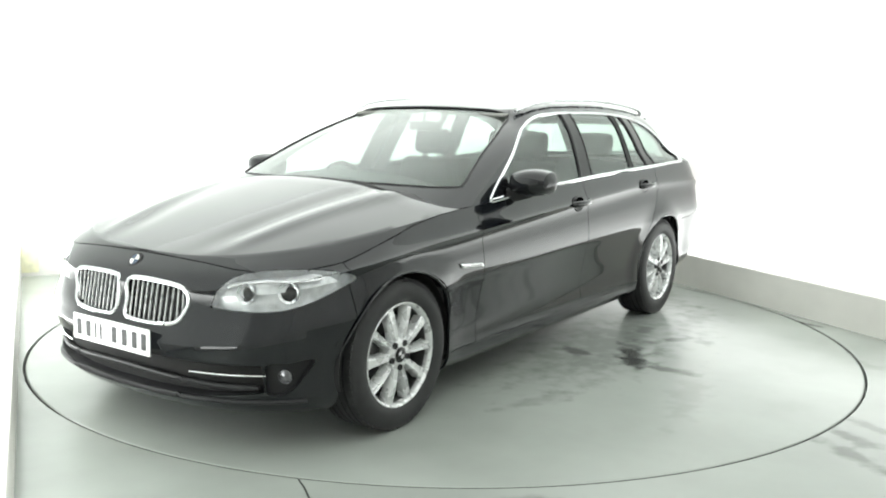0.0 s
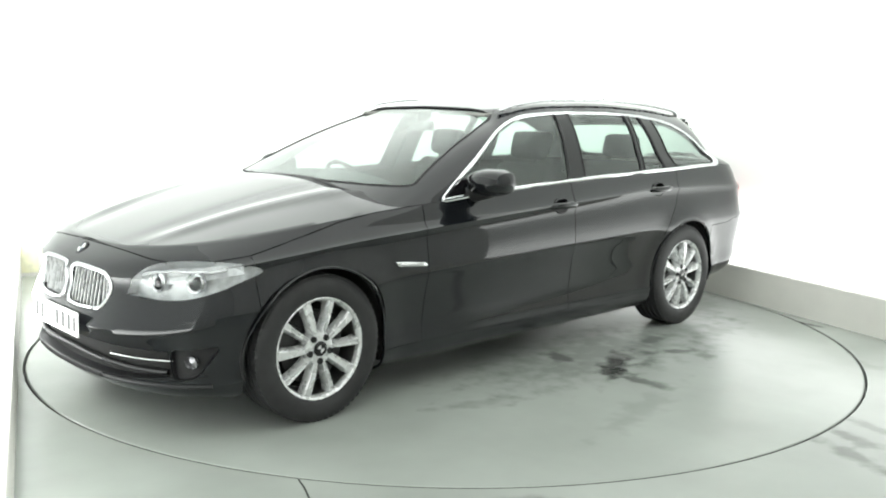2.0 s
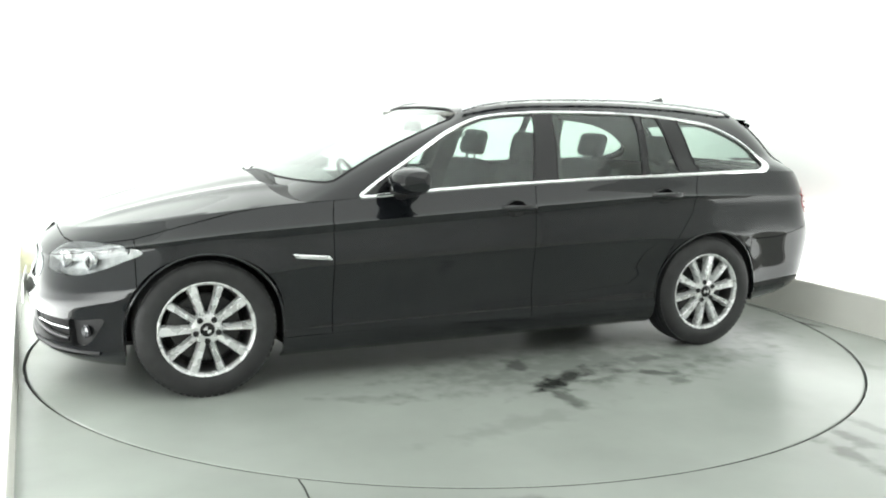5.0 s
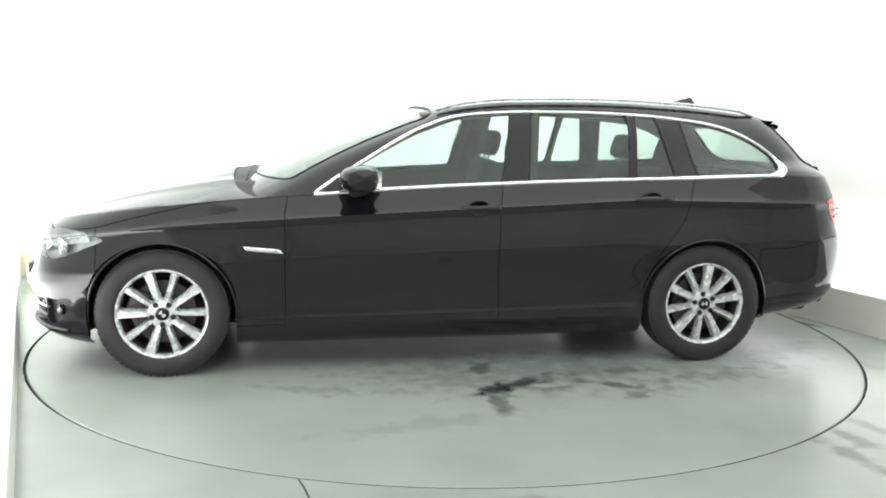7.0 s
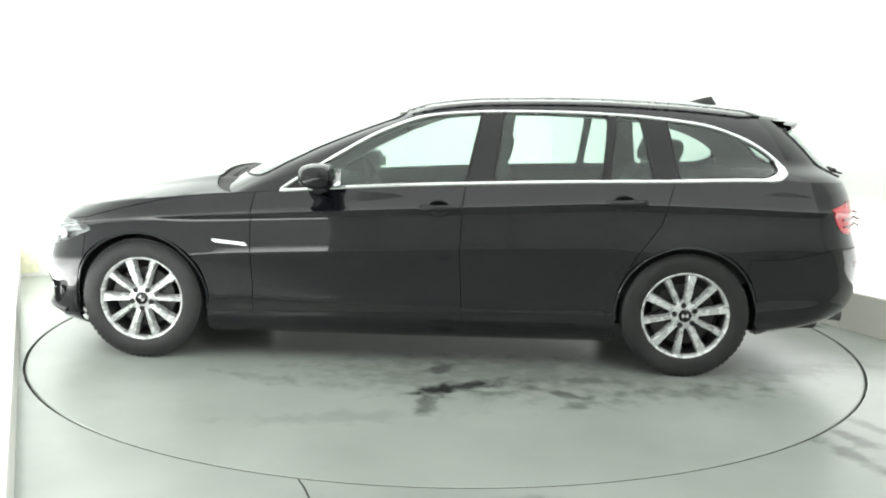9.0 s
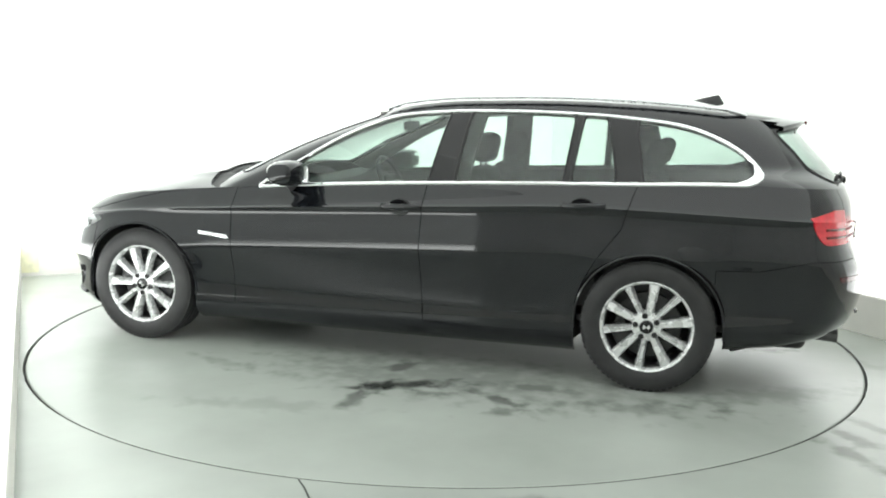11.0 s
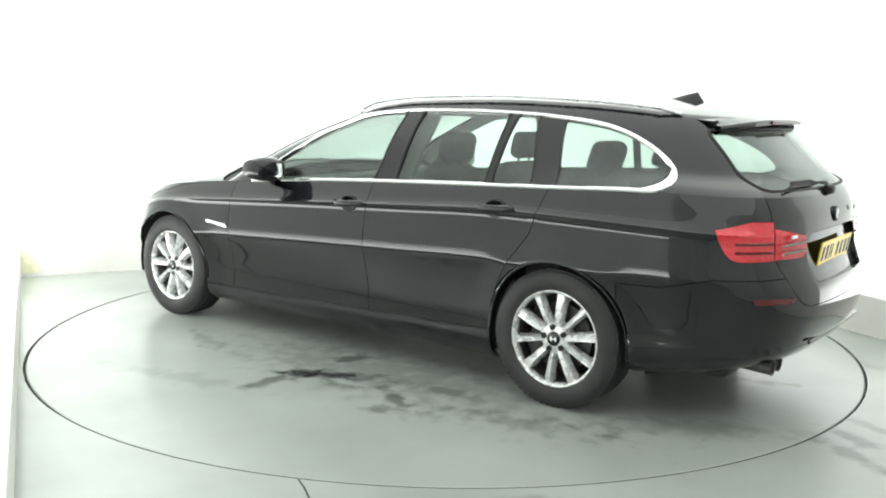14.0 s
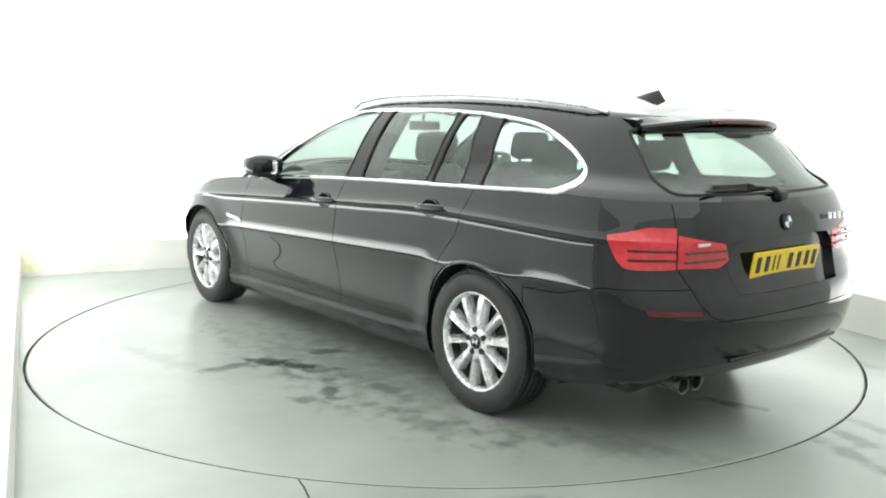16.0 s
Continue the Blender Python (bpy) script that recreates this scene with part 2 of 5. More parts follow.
def floor():
    bm = bmesh.new()
    # ring round the turntable's pit, then out to the walls
    n = 128
    inner = [bm.verts.new(((DISC_R + 0.008) * math.cos(2 * math.pi * i / n), (DISC_R + 0.008) * math.sin(2 * math.pi * i / n), 0)) for i in range(n)]
    low = [bm.verts.new((v.co.x, v.co.y, -0.06)) for v in inner]
    outer = []
    for i in range(n):
        a = 2 * math.pi * i / n - ROOM
        c, s = math.cos(a), math.sin(a)
        k = min((HALF_W + 0.1) / abs(c) if abs(c) > 1e-6 else 1e9, ((BACK + 0.1) if s > 0 else -(FRONT - 0.1)) / abs(s) if abs(s) > 1e-6 else 1e9)
        p = U * (k * c) + V * (k * s)
        outer.append(bm.verts.new(p))
    for cu, cv in ((HALF_W + 0.1, BACK + 0.1), (-HALF_W - 0.1, BACK + 0.1), (HALF_W + 0.1, FRONT - 0.1), (-HALF_W - 0.1, FRONT - 0.1)):
        corner = room(cu, cv, 0)
        min(outer, key=lambda v: (v.co - corner).length).co = corner
    for i in range(n):
        j = (i + 1) % n
        bm.faces.new((inner[i], inner[j], outer[j], outer[i]))
        bm.faces.new((low[i], low[j], inner[j], inner[i]))
    bm.faces.new(low)
    bmesh.ops.recalc_face_normals(bm, faces=bm.faces)
    ob = link("floor", bm, FLOOR, smooth=False)
    tagged(ob, "pale grey-green painted concrete floor with scuffs", "floor", kind="structure")
    bm = bmesh.new()
    box_into(bm, -HALF_W - 0.2, HALF_W + 0.2, FRONT - 0.2, BACK + 0.2, -0.2, -0.07)
    bmesh.ops.transform(bm, matrix=Matrix.Rotation(ROOM, 4, "Z"), verts=bm.verts)
    link("pit_bottom", bm, GAP, ob, smooth=False)


floor()


def floor_joint(pts, width):
    """A worn seam in the floor paint."""
    bm = bmesh.new()
    rows = []
    for (x0, y0), (x1, y1) in zip(pts, pts[1:]):
        d = Vector((x1 - x0, y1 - y0, 0)).normalized()
        s = Vector((-d.y, d.x, 0)) * width / 2
        for p in (Vector((x0, y0, 0)), Vector((x1, y1, 0))):
            rows.append([p + s, p + s + Vector((0, 0, 0.0015)), p - s + Vector((0, 0, 0.0015)), p - s])
    vs = [[bm.verts.new(p) for p in r] for r in rows]
    for p, q in zip(vs, vs[1:]):
        for j in range(3):
            bm.faces.new((p[j], p[j + 1], q[j + 1], q[j]))
    bmesh.ops.recalc_face_normals(bm, faces=bm.faces)
    ob = link("floor_joint", bm, GAP, smooth=False)
    tagged(ob, "thin dark seam in the painted floor", "floor seam", kind="structure")


floor_joint([(-0.545, -2.425), (-0.51, -2.50), (-0.475, -2.60), (-0.43, -2.80), (-0.40, -3.1)], 0.007)


def yellow_mark():
    """Faded yellow paint at the end of the back plinth."""
    bm = bmesh.new()
    box_into(bm, -HALF_W + 0.001, -HALF_W + 0.13, BACK - 0.006, BACK - 0.001, 0.03, 0.262, 0.002, 1)
    box_into(bm, -HALF_W + 0.13, -HALF_W + 0.24, BACK - 0.005, BACK - 0.001, 0.20, 0.262, 0.002, 1)
    bmesh.ops.transform(bm, matrix=Matrix.Rotation(ROOM, 4, "Z"), verts=bm.verts)
    ob = link("corner_guard", bm, YELLOW, smooth=False)
    tagged(ob, "faded yellow corner guard on the plinth", "corner guard", kind="structure")


yellow_mark()


def turntable():
    top = new("turntable")
    tagged(top, "round pale grey painted turntable with a dark oily stain", "turntable")
    bm = bmesh.new()
    spin_into(bm, [(0.0001, 0.0), (DISC_R - 0.012, 0.0), (DISC_R - 0.006, -0.003), (DISC_R - 0.004, -0.02), (DISC_R - 0.004, -0.05)], 160)
    bmesh.ops.transform(bm, matrix=Matrix.Rotation(radians(90), 4, "X"), verts=bm.verts)
    bmesh.ops.recalc_face_normals(bm, faces=bm.faces)
    part("platform", bm, TABLE, top, smooth=False)
    bm = bmesh.new()
    spin_into(bm, [(DISC_R - 0.0035, -0.05), (DISC_R - 0.0035, -0.002), (DISC_R, -0.002), (DISC_R, -0.05)], 160, True)
    bmesh.ops.transform(bm, matrix=Matrix.Rotation(radians(90), 4, "X"), verts=bm.verts)
    part("edge_band", bm, GAP, top, "dark steel edge band", smooth=False)
    bm = bmesh.new()
    spin_into(bm, [(0.0001, -0.06), (0.35, -0.06), (0.35, -0.02), (0.0001, -0.02)], 32)
    bmesh.ops.transform(bm, matrix=Matrix.Rotation(radians(90), 4, "X"), verts=bm.verts)
    part("pivot_hub", bm, GAP, top, smooth=False)
    return top


disc = turntable()

# ---- the car ----
OX = 0.1515  # the pivot lies behind the middle of the wheelbase
AXLE = 1.484
TYRE_R = 0.337


def curve(xs, ys):
    """A smooth curve through points, flat beyond its ends."""
    xs, ys = np.array(xs, float), np.array(ys, float)
    d = np.diff(ys) / np.diff(xs)
    m = np.zeros(len(xs))
    m[0], m[-1] = d[0], d[-1]
    for i in range(1, len(xs) - 1):
        if d[i - 1] * d[i] > 0:
            w1, w2 = 2 * (xs[i + 1] - xs[i]) + xs[i] - xs[i - 1], xs[i + 1] - xs[i] + 2 * (xs[i] - xs[i - 1])
            m[i] = (w1 + w2) / (w1 / d[i - 1] + w2 / d[i])

    def at(x):
        x = min(max(x, xs[0]), xs[-1])
        i = min(int(np.searchsorted(xs, x, side="right")) - 1, len(xs) - 2)
        h = xs[i + 1] - xs[i]
        t = (x - xs[i]) / h
        return float((2 * t ** 3 - 3 * t ** 2 + 1) * ys[i] + (t ** 3 - 2 * t ** 2 + t) * h * m[i] + (3 * t ** 2 - 2 * t ** 3) * ys[i + 1] + (t ** 3 - t ** 2) * h * m[i + 1])

    return at


Z_BOTTOM = curve([-2.6, -2.3, -1.9, -1.2, 0, 1.2, 1.9, 2.3], [0.32, 0.290, 0.238, 0.160, 0.153, 0.150, 0.150, 0.165])
Z_CREASE = curve([-2.6, -2.0, -1.12, -0.53, 0.86, 1.5, 1.9, 2.1, 2.32], [0.885, 0.91, 0.925, 0.90, 0.827, 0.785, 0.735, 0.69, 0.64])
Z_TOP = curve([-2.6, -2.3, -1.9, -1.4, -0.82, -0.22, 0.39, 0.73, 1.2, 1.6, 1.9, 2.1, 2.3], [1.03, 1.05, 1.061, 1.046, 1.03, 1.007, 0.974, 0.948, 0.915, 0.872, 0.825, 0.785, 0.735])
# below the crease: how far each height lies inside the widest line, and where nose and tail stand
LOW_F = [0, 0.04, 0.10, 0.18, 0.28, 0.40, 0.55, 0.68, 0.80, 0.93, 1.0]
LOW_IN = curve([0, 0.04, 0.10, 0.15, 0.19, 0.23, 0.27, 0.31, 0.38, 0.46, 0.55, 0.62, 0.66, 0.685, 0.73, 0.78, 0.85, 0.93, 0.96, 1.0],
               [0.13, 0.084, 0.054, 0.0445, 0.0430, 0.0452, 0.0475, 0.0475, 0.0430, 0.0350, 0.0235, 0.0118, 0.0035, 0.0005, 0.0013, 0.0040, 0.0098, 0.0172, 0.0165, 0.0095])
UP_IN = curve([0, 0.08, 0.35, 0.7, 1.0], [0.0095, 0.021, 0.040, 0.056, 0.072])
LOW_XF = curve([0, 0.04, 0.10, 0.18, 0.28, 0.40, 0.54, 0.58, 0.65, 0.72, 0.80, 0.88, 0.94, 1.0], [2.16, 2.215, 2.245, 2.260, 2.264, 2.270, 2.285, 2.291, 2.273, 2.257, 2.240, 2.228, 2.228, 2.233])
LOW_XR = curve(LOW_F, [-2.40, -2.46, -2.495, -2.52, -2.54, -2.552, -2.545, -2.515, -2.49, -2.48, -2.475])
UP_XF = curve([0, 0.5, 1.0], [2.233, 2.196, 2.12])
UP_XR = curve([0, 0.5, 1.0], [-2.475, -2.462, -2.43])
WIDE = 0.930


def arc(n_exp, steps):
    return [(max(0.0, math.cos(math.pi / 2 * i / steps)) ** (2 / n_exp), math.sin(math.pi / 2 * i / steps) ** (2 / n_exp)) for i in range(steps + 1)]


def outline(xf, xr, y, lf, lr, nf, nr, kf=26, ks=64, kr=22):
    """Half of a body outline from above, from the nose's middle round the side to the tail's middle."""
    pts = [(xf - lf + lf * c, y * s) for c, s in arc(nf, kf)]
    xa, xb = xf - lf, xr + lr
    pts += [(xa + (xb - xa) * i / ks, y) for i in range(1, ks)]
    pts += [(xb - lr * c, y * s) for c, s in reversed(arc(nr, kr))]
    return pts


def flare(x, z):
    """Swelling of the panel round a wheel arch."""
    r = min(math.hypot(x - AXLE, z - 0.335), math.hypot(x + AXLE, z - 0.335))
    return 0.016 * math.exp(-((r - 0.380) / 0.065) ** 2)


def lower_point(f, g, i):
    """f below the crease (0 to 1) or g above it; i: the number of the outline's point."""
    if g is None:
        inset, xf, xr = LOW_IN(f), LOW_XF(f), LOW_XR(f)
        lf, nf = 0.66 + 0.06 * f, 2.55
        lr, nr = 0.46, 2.7
    else:
        inset, xf, xr = UP_IN(g), UP_XF(g), UP_XR(g)
        lf, nf = 0.72 + 0.10 * g, 2.55
        lr, nr = 0.46 + 0.02 * g, 2.7 + 0.1 * g
    x, y = outline(xf, xr, WIDE - inset, lf, lr, nf, nr)[i]
    z = Z_BOTTOM(x) + (Z_CREASE(x) - Z_BOTTOM(x)) * f if g is None else Z_CREASE(x) + (Z_TOP(x) - Z_CREASE(x)) * g
    if y > 0.6:
        y += flare(x, z) * min(1, (y - 0.6) / 0.2)
    return (x, y, z)


N_OUT = 26 + 64 + 22 + 1


def sheet(rows):
    bm = bmesh.new()
    vs = [[bm.verts.new(p) for p in r] for r in rows]
    for a, b in zip(vs, vs[1:]):
        for i in range(len(a) - 1):
            bm.faces.new((a[i], a[i + 1], b[i + 1], b[i]))
    bmesh.ops.remove_doubles(bm, verts=bm.verts, dist=1e-5)
    return bm


def lower_rows():
    rows = []
    fs = sorted(set([0, 0.02, 0.04, 0.07, 0.10, 0.14, 0.16, 0.18, 0.20, 0.225, 0.25, 0.28, 0.31, 0.34, 0.40, 0.47, 0.51, 0.55, 0.59, 0.62, 0.64, 0.66, 0.673, 0.685, 0.695, 0.705, 0.717, 0.73, 0.75, 0.77, 0.81, 0.86, 0.91, 0.94, 0.965, 0.985, 1.0]))
    for f in fs:
        rows.append([lower_point(f, None, i) for i in range(N_OUT)])
    for g in (0.03, 0.06, 0.10, 0.2, 0.35, 0.5, 0.65, 0.8, 0.92, 1.0):
        rows.append([lower_point(None, g, i) for i in range(N_OUT)])
    return rows


Z_RAIL = curve([-2.2, -1.9, -1.4, -0.9, -0.4, -0.1, 0.1], [1.350, 1.392, 1.438, 1.455, 1.446, 1.416, 1.378])
Z_ROOF = curve([-2.25, -2.1, -1.9, -1.385, -0.87, -0.34, 0.0, 0.1], [1.350, 1.394, 1.442, 1.491, 1.503, 1.487, 1.436, 1.407])
KG, KS = 24, 64


def narrowing(x, g):
    """The cabin draws in towards the tail above the shoulder."""
    k = min(1.0, g / 0.30)
    return 1 - 0.12 * k * k * (3 - 2 * k) * min(1.3, max(0.0, (-0.9 - x) / 1.1)) ** 1.5


def green_point(g, i):
    """A point of the greenhouse: g from the belt (0) to the roof's edge (1)."""
    xf, xr = 1.11 - 1.04 * g, -2.43 + 0.29 * g - 0.01 * math.sin(math.pi * g)
    y = 0.858 - 0.167 * g - 0.095 * g ** 4
    lf, lr = 0.37 - 0.02 * g, 0.48 - 0.10 * g
    x, yy = outline(xf, xr, y, lf, lr, 4.2, 2.8, KG, KS, KG)[i]
    z0, z1 = Z_TOP(x) + (0.08 * max(0, 1 - (yy / 0.8) ** 2) if x > 0 else 0), Z_RAIL(x) + (Z_ROOF(x) - Z_RAIL(x)) * (1 - min(1, yy / y) ** 2)
    return (x, yy * narrowing(x, g), z0 + (z1 - z0) * g)


N_GREEN = KG * 2 + KS + 1


car = new("car")
tagged(car, "glossy black estate car with chrome window trim and silver alloy wheels", "car")


def shifted(bm):
    for v in bm.verts:
        v.co.x += OX
    return bm


def flipped(bm):
    """The same sheet on the car's other side."""
    out = bm.copy()
    for v in out.verts:
        v.co.y = -v.co.y
    bmesh.ops.reverse_faces(out, faces=list(out.faces))
    return out


def joined(bm):
    """A half sheet together with its mirror image."""
    g = bmesh.ops.duplicate(bm, geom=list(bm.verts) + list(bm.edges) + list(bm.faces))["geom"]
    for v in g:
        if isinstance(v, bmesh.types.BMVert):
            v.co.y = -v.co.y
    bmesh.ops.reverse_faces(bm, faces=[f for f in g if isinstance(f, bmesh.types.BMFace)])
    bmesh.ops.remove_doubles(bm, verts=bm.verts, dist=2e-4)
    return bm


def smooth_line(pts, per=6, closed=False):
    """Points of a smooth line through pts."""
    pts = [Vector(p) for p in pts]
    n = len(pts)
    out = []
    for i in range(n if closed else n - 1):
        p1, p2 = pts[i], pts[(i + 1) % n]
        p0 = pts[i - 1] if (closed or i > 0) else p1
        p3 = pts[(i + 2) % n] if (closed or i + 2 < n) else p2
        for k in range(per):
            t = k / per
            out.append(0.5 * (2 * p1 + (p2 - p0) * t + (2 * p0 - 5 * p1 + 4 * p2 - p3) * t * t + (3 * p1 - p0 - 3 * p2 + p3) * t ** 3))
    if not closed:
        out.append(pts[-1])
    return out


AX_SIDE = (Vector((1, 0, 0)), Vector((0, 0, 1)))
AX_END = (Vector((0, 1, 0)), Vector((0, 0, 1)))
AX_CORNER = (Vector((0.7071, 0.7071, 0)), Vector((0, 0, 1)))
AX_TOP = (Vector((1, 0, 0)), Vector((0, 1, 0)))


def region(bm, poly, axes, where=None):
    """Cuts the sheet along a polygon seen along the third axis, and gives the faces inside it."""
    a, b = axes
    n = a.cross(b)
    poly = [(p[0], p[1]) for p in poly]
    lo = (min(p[0] for p in poly) - 0.01, min(p[1] for p in poly) - 0.01)
    hi = (max(p[0] for p in poly) + 0.01, max(p[1] for p in poly) + 0.01)

    def flat(co):
        return co.dot(a), co.dot(b)

    for (x0, y0), (x1, y1) in zip(poly, poly[1:] + poly[:1]):
        if math.hypot(x1 - x0, y1 - y0) < 1e-6:
            continue
        bx0, bx1, by0, by1 = min(x0, x1) - 0.002, max(x0, x1) + 0.002, min(y0, y1) - 0.002, max(y0, y1) + 0.002
        near = []
        for f in bm.faces:
            c = [flat(v.co) for v in f.verts]
            if where and not where(f.calc_center_median()):
                continue
            if max(q[0] for q in c) < bx0 or min(q[0] for q in c) > bx1 or max(q[1] for q in c) < by0 or min(q[1] for q in c) > by1:
                continue
            near.append(f)
        if not near:
            continue
        geom = set(near)
        for f in near:
            geom.update(f.edges)
            geom.update(f.verts)
        no = (a * (x1 - x0) + b * (y1 - y0)).cross(n).normalized()
        bmesh.ops.bisect_plane(bm, geom=list(geom), dist=1e-5, plane_co=a * x0 + b * y0, plane_no=no)
    got = []
    for f in bm.faces:
        c = f.calc_center_median()
        if where and not where(c):
            continue
        x, y = flat(c)
        if x < lo[0] or x > hi[0] or y < lo[1] or y > hi[1]:
            continue
        inside = False
        for (x0, y0), (x1, y1) in zip(poly, poly[1:] + poly[:1]):
            if (y0 > y) != (y1 > y) and x < (x1 - x0) * (y - y0) / (y1 - y0) + x0:
                inside = not inside
        if inside:
            got.append(f)
    return got


def take(bm, faces, remove=True):
    """Moves faces out of a sheet into one of their own."""
    out = bmesh.new()
    seen = {}
    for f in faces:
        vs = []
        for v in f.verts:
            if v not in seen:
                seen[v] = out.verts.new(v.co)
            vs.append(seen[v])
        out.faces.new(vs)
    if remove:
        bmesh.ops.delete(bm, geom=faces, context="FACES")
    return out


def true_normals(bm):
    """Normals weighted by area, which slivers along a cut cannot turn."""
    kept = bm.verts.layers.float_vector.get("kept")
    out = {}
    for v in bm.verts:
        if kept is not None and v[kept].length > 0.5:
            out[v] = v[kept].copy()
            continue
        n = Vector()
        for f in v.link_faces:
            n += f.normal * f.calc_area()
        out[v] = n.normalized() if n.length > 1e-12 else v.normal.copy()
    return out


def thick(bm, depth, lift=0.0):
    """Gives a sheet thickness inwards; lift moves it outwards first."""
    bm.normal_update()
    faces, verts = list(bm.faces), list(bm.verts)
    edges = [e for e in bm.edges if len(e.link_faces) == 1]
    loops = []
    for e in edges:
        f = e.link_faces[0]
        for lp in f.loops:
            if lp.edge == e:
                loops.append((lp.vert, lp.link_loop_next.vert))
    nrm = true_normals(bm)
    if lift:
        for v in verts:
            v.co += nrm[v] * lift
    low = {v: bm.verts.new(v.co - nrm[v] * depth) for v in verts}
    for f in faces:
        bm.faces.new([low[v] for v in reversed(f.verts)])
    for a, b in loops:
        try:
            bm.faces.new((b, a, low[a], low[b]))
        except ValueError:
            pass
    return bm


def gapped(bm, gap=0.0020):
    """Draws a panel's edge back, so that a shut line stays open round it."""
    bmesh.ops.remove_doubles(bm, verts=bm.verts, dist=0.0008)
    bm.normal_update()
    normal_of = {v.index: n for v, n in true_normals(bm).items()} if not bm.verts.index_update() else {}
    kept = bm.verts.layers.float_vector.new("kept")
    for v in bm.verts:
        v[kept] = normal_of[v.index]
    move = {}
    for f in bm.faces:
        for lp in f.loops:
            if len(lp.edge.link_faces) == 1:
                d = lp.link_loop_next.vert.co - lp.vert.co
                if d.length < 1e-7:
                    continue
                inward = f.normal.cross(d.normalized())
                for v in (lp.vert, lp.link_loop_next.vert):
                    move[v] = move.get(v, Vector()) + inward
    for v, d in move.items():
        # the quarter panel runs on into the pillar without a joint
        if v.co.x < -1.97 and v.co.z > Z_TOP(v.co.x) - 0.004:
            continue
        if d.length > 1e-6:
            v.co += d.normalized() * gap
    return bm


def edge_loops(bm):
    """The outer edges of a sheet as chains of points."""
    nxt = {}
    for f in bm.faces:
        for lp in f.loops:
            if len(lp.edge.link_faces) == 1:
                nxt[lp.vert] = lp.link_loop_next.vert
    chains = []
    while nxt:
        s = next(iter(nxt))
        chain, v = [], s
        while v in nxt:
            chain.append(v.co.copy())
            v = nxt.pop(v)
        chains.append(chain)
    return chains


def both(name, bm, mat, parent, label="", **kw):
    """A part on the car's left side and its twin on the right."""
    other = flipped(bm)
    return (part(name, shifted(bm), mat, parent, label, **kw), part(name, shifted(other), mat, parent, label, **kw))


def even(chain, step):
    """A closed chain resampled at even steps."""
    pts = chain + [chain[0]]
    out, left = [], 0.0
    for p, q in zip(pts, pts[1:]):
        d = (q - p).length
        while left < d:
            out.append(p.lerp(q, left / d))
            left += step
        left -= d
    return out


def edge_tube(bm, r, step=0.012, keep=None, flat=None, lift=0.0, n=8):
    """A bead that runs along the outer edge of a sheet."""
    out = bmesh.new()
    for chain in edge_loops(bm):
        pts = even(chain, step)
        if len(pts) < 4:
            continue
        for _ in range(5):
            pts = [(pts[i - 1] + pts[i] * 2 + pts[(i + 1) % len(pts)]) / 4 for i in range(len(pts))]
        if keep:
            runs, run = [], []
            for p in pts:
                if keep(p):
                    run.append(p)
                elif run:
                    runs.append(run)
                    run = []
            if run:
                runs.append(run)
            for rr in runs:
                if len(rr) > 3:
                    tube_into(out, rr, r, n, False, flat)
        else:
            tube_into(out, pts, r, n, True, flat)
    return out


# -- lower body: one wrapped sheet, cut into its panels --
def circle_poly(cx, cz, r, floor_z):
    pts = [(cx + r * math.cos(math.pi * i / 36 - 0.12 * math.cos(math.pi * i / 36)), cz + r * math.sin(math.pi * i / 36)) for i in range(37)]
    return [(cx + r * 0.985, floor_z)] + pts + [(cx - r * 0.985, floor_z)]


low = sheet(lower_rows())
ARCH_R = 0.372
for ax in (AXLE, -AXLE):
    fs = region(low, circle_poly(ax, 0.335, ARCH_R, 0.0), AX_SIDE, lambda c: c.y > 0.5)
    bmesh.ops.delete(low, geom=fs, context="FACES")

HEAD = smooth_line([(0.478, 0.606, 0), (0.60, 0.599, 0), (0.73, 0.603, 0), (0.812, 0.634, 0), (0.862, 0.677, 0), (0.888, 0.718, 0), (0.85, 0.750, 0), (0.71, 0.757, 0), (0.60, 0.743, 0), (0.540, 0.715, 0), (0.502, 0.660, 0), (0.480, 0.612, 0)], 5)
head_sheet = take(low, region(low, HEAD, AX_END, lambda c: c.x > 1.5))
KID = smooth_line([(0.028, 0.60, 0), (0.030, 0.672, 0), (0.07, 0.685, 0), (0.22, 0.685, 0), (0.352, 0.673, 0), (0.382, 0.635, 0), (0.366, 0.575, 0), (0.33, 0.529, 0), (0.20, 0.516, 0), (0.07, 0.518, 0), (0.032, 0.535, 0)], 4, True)
kid_sheet = take(low, region(low, KID, AX_END, lambda c: c.x > 1.9))
INTAKE = [(-0.01, 0.395), (0.30, 0.392), (0.50, 0.387), (0.688, 0.385), (0.688, 0.275), (0.45, 0.25), (-0.01, 0.245)]
intake_sheet = take(low, region(low, INTAKE, AX_END, lambda c: c.x > 1.8))
FOG = smooth_line([(0.70, 0.385, 0), (0.76, 0.392, 0), (0.825, 0.405, 0), (0.80, 0.345, 0), (0.76, 0.275, 0), (0.70, 0.27, 0)], 3, True)
fog_sheet = take(low, region(low, FOG, AX_END, lambda c: c.x > 1.6))


def corner_q(x, y):
    return 0.7071 * (x + y)


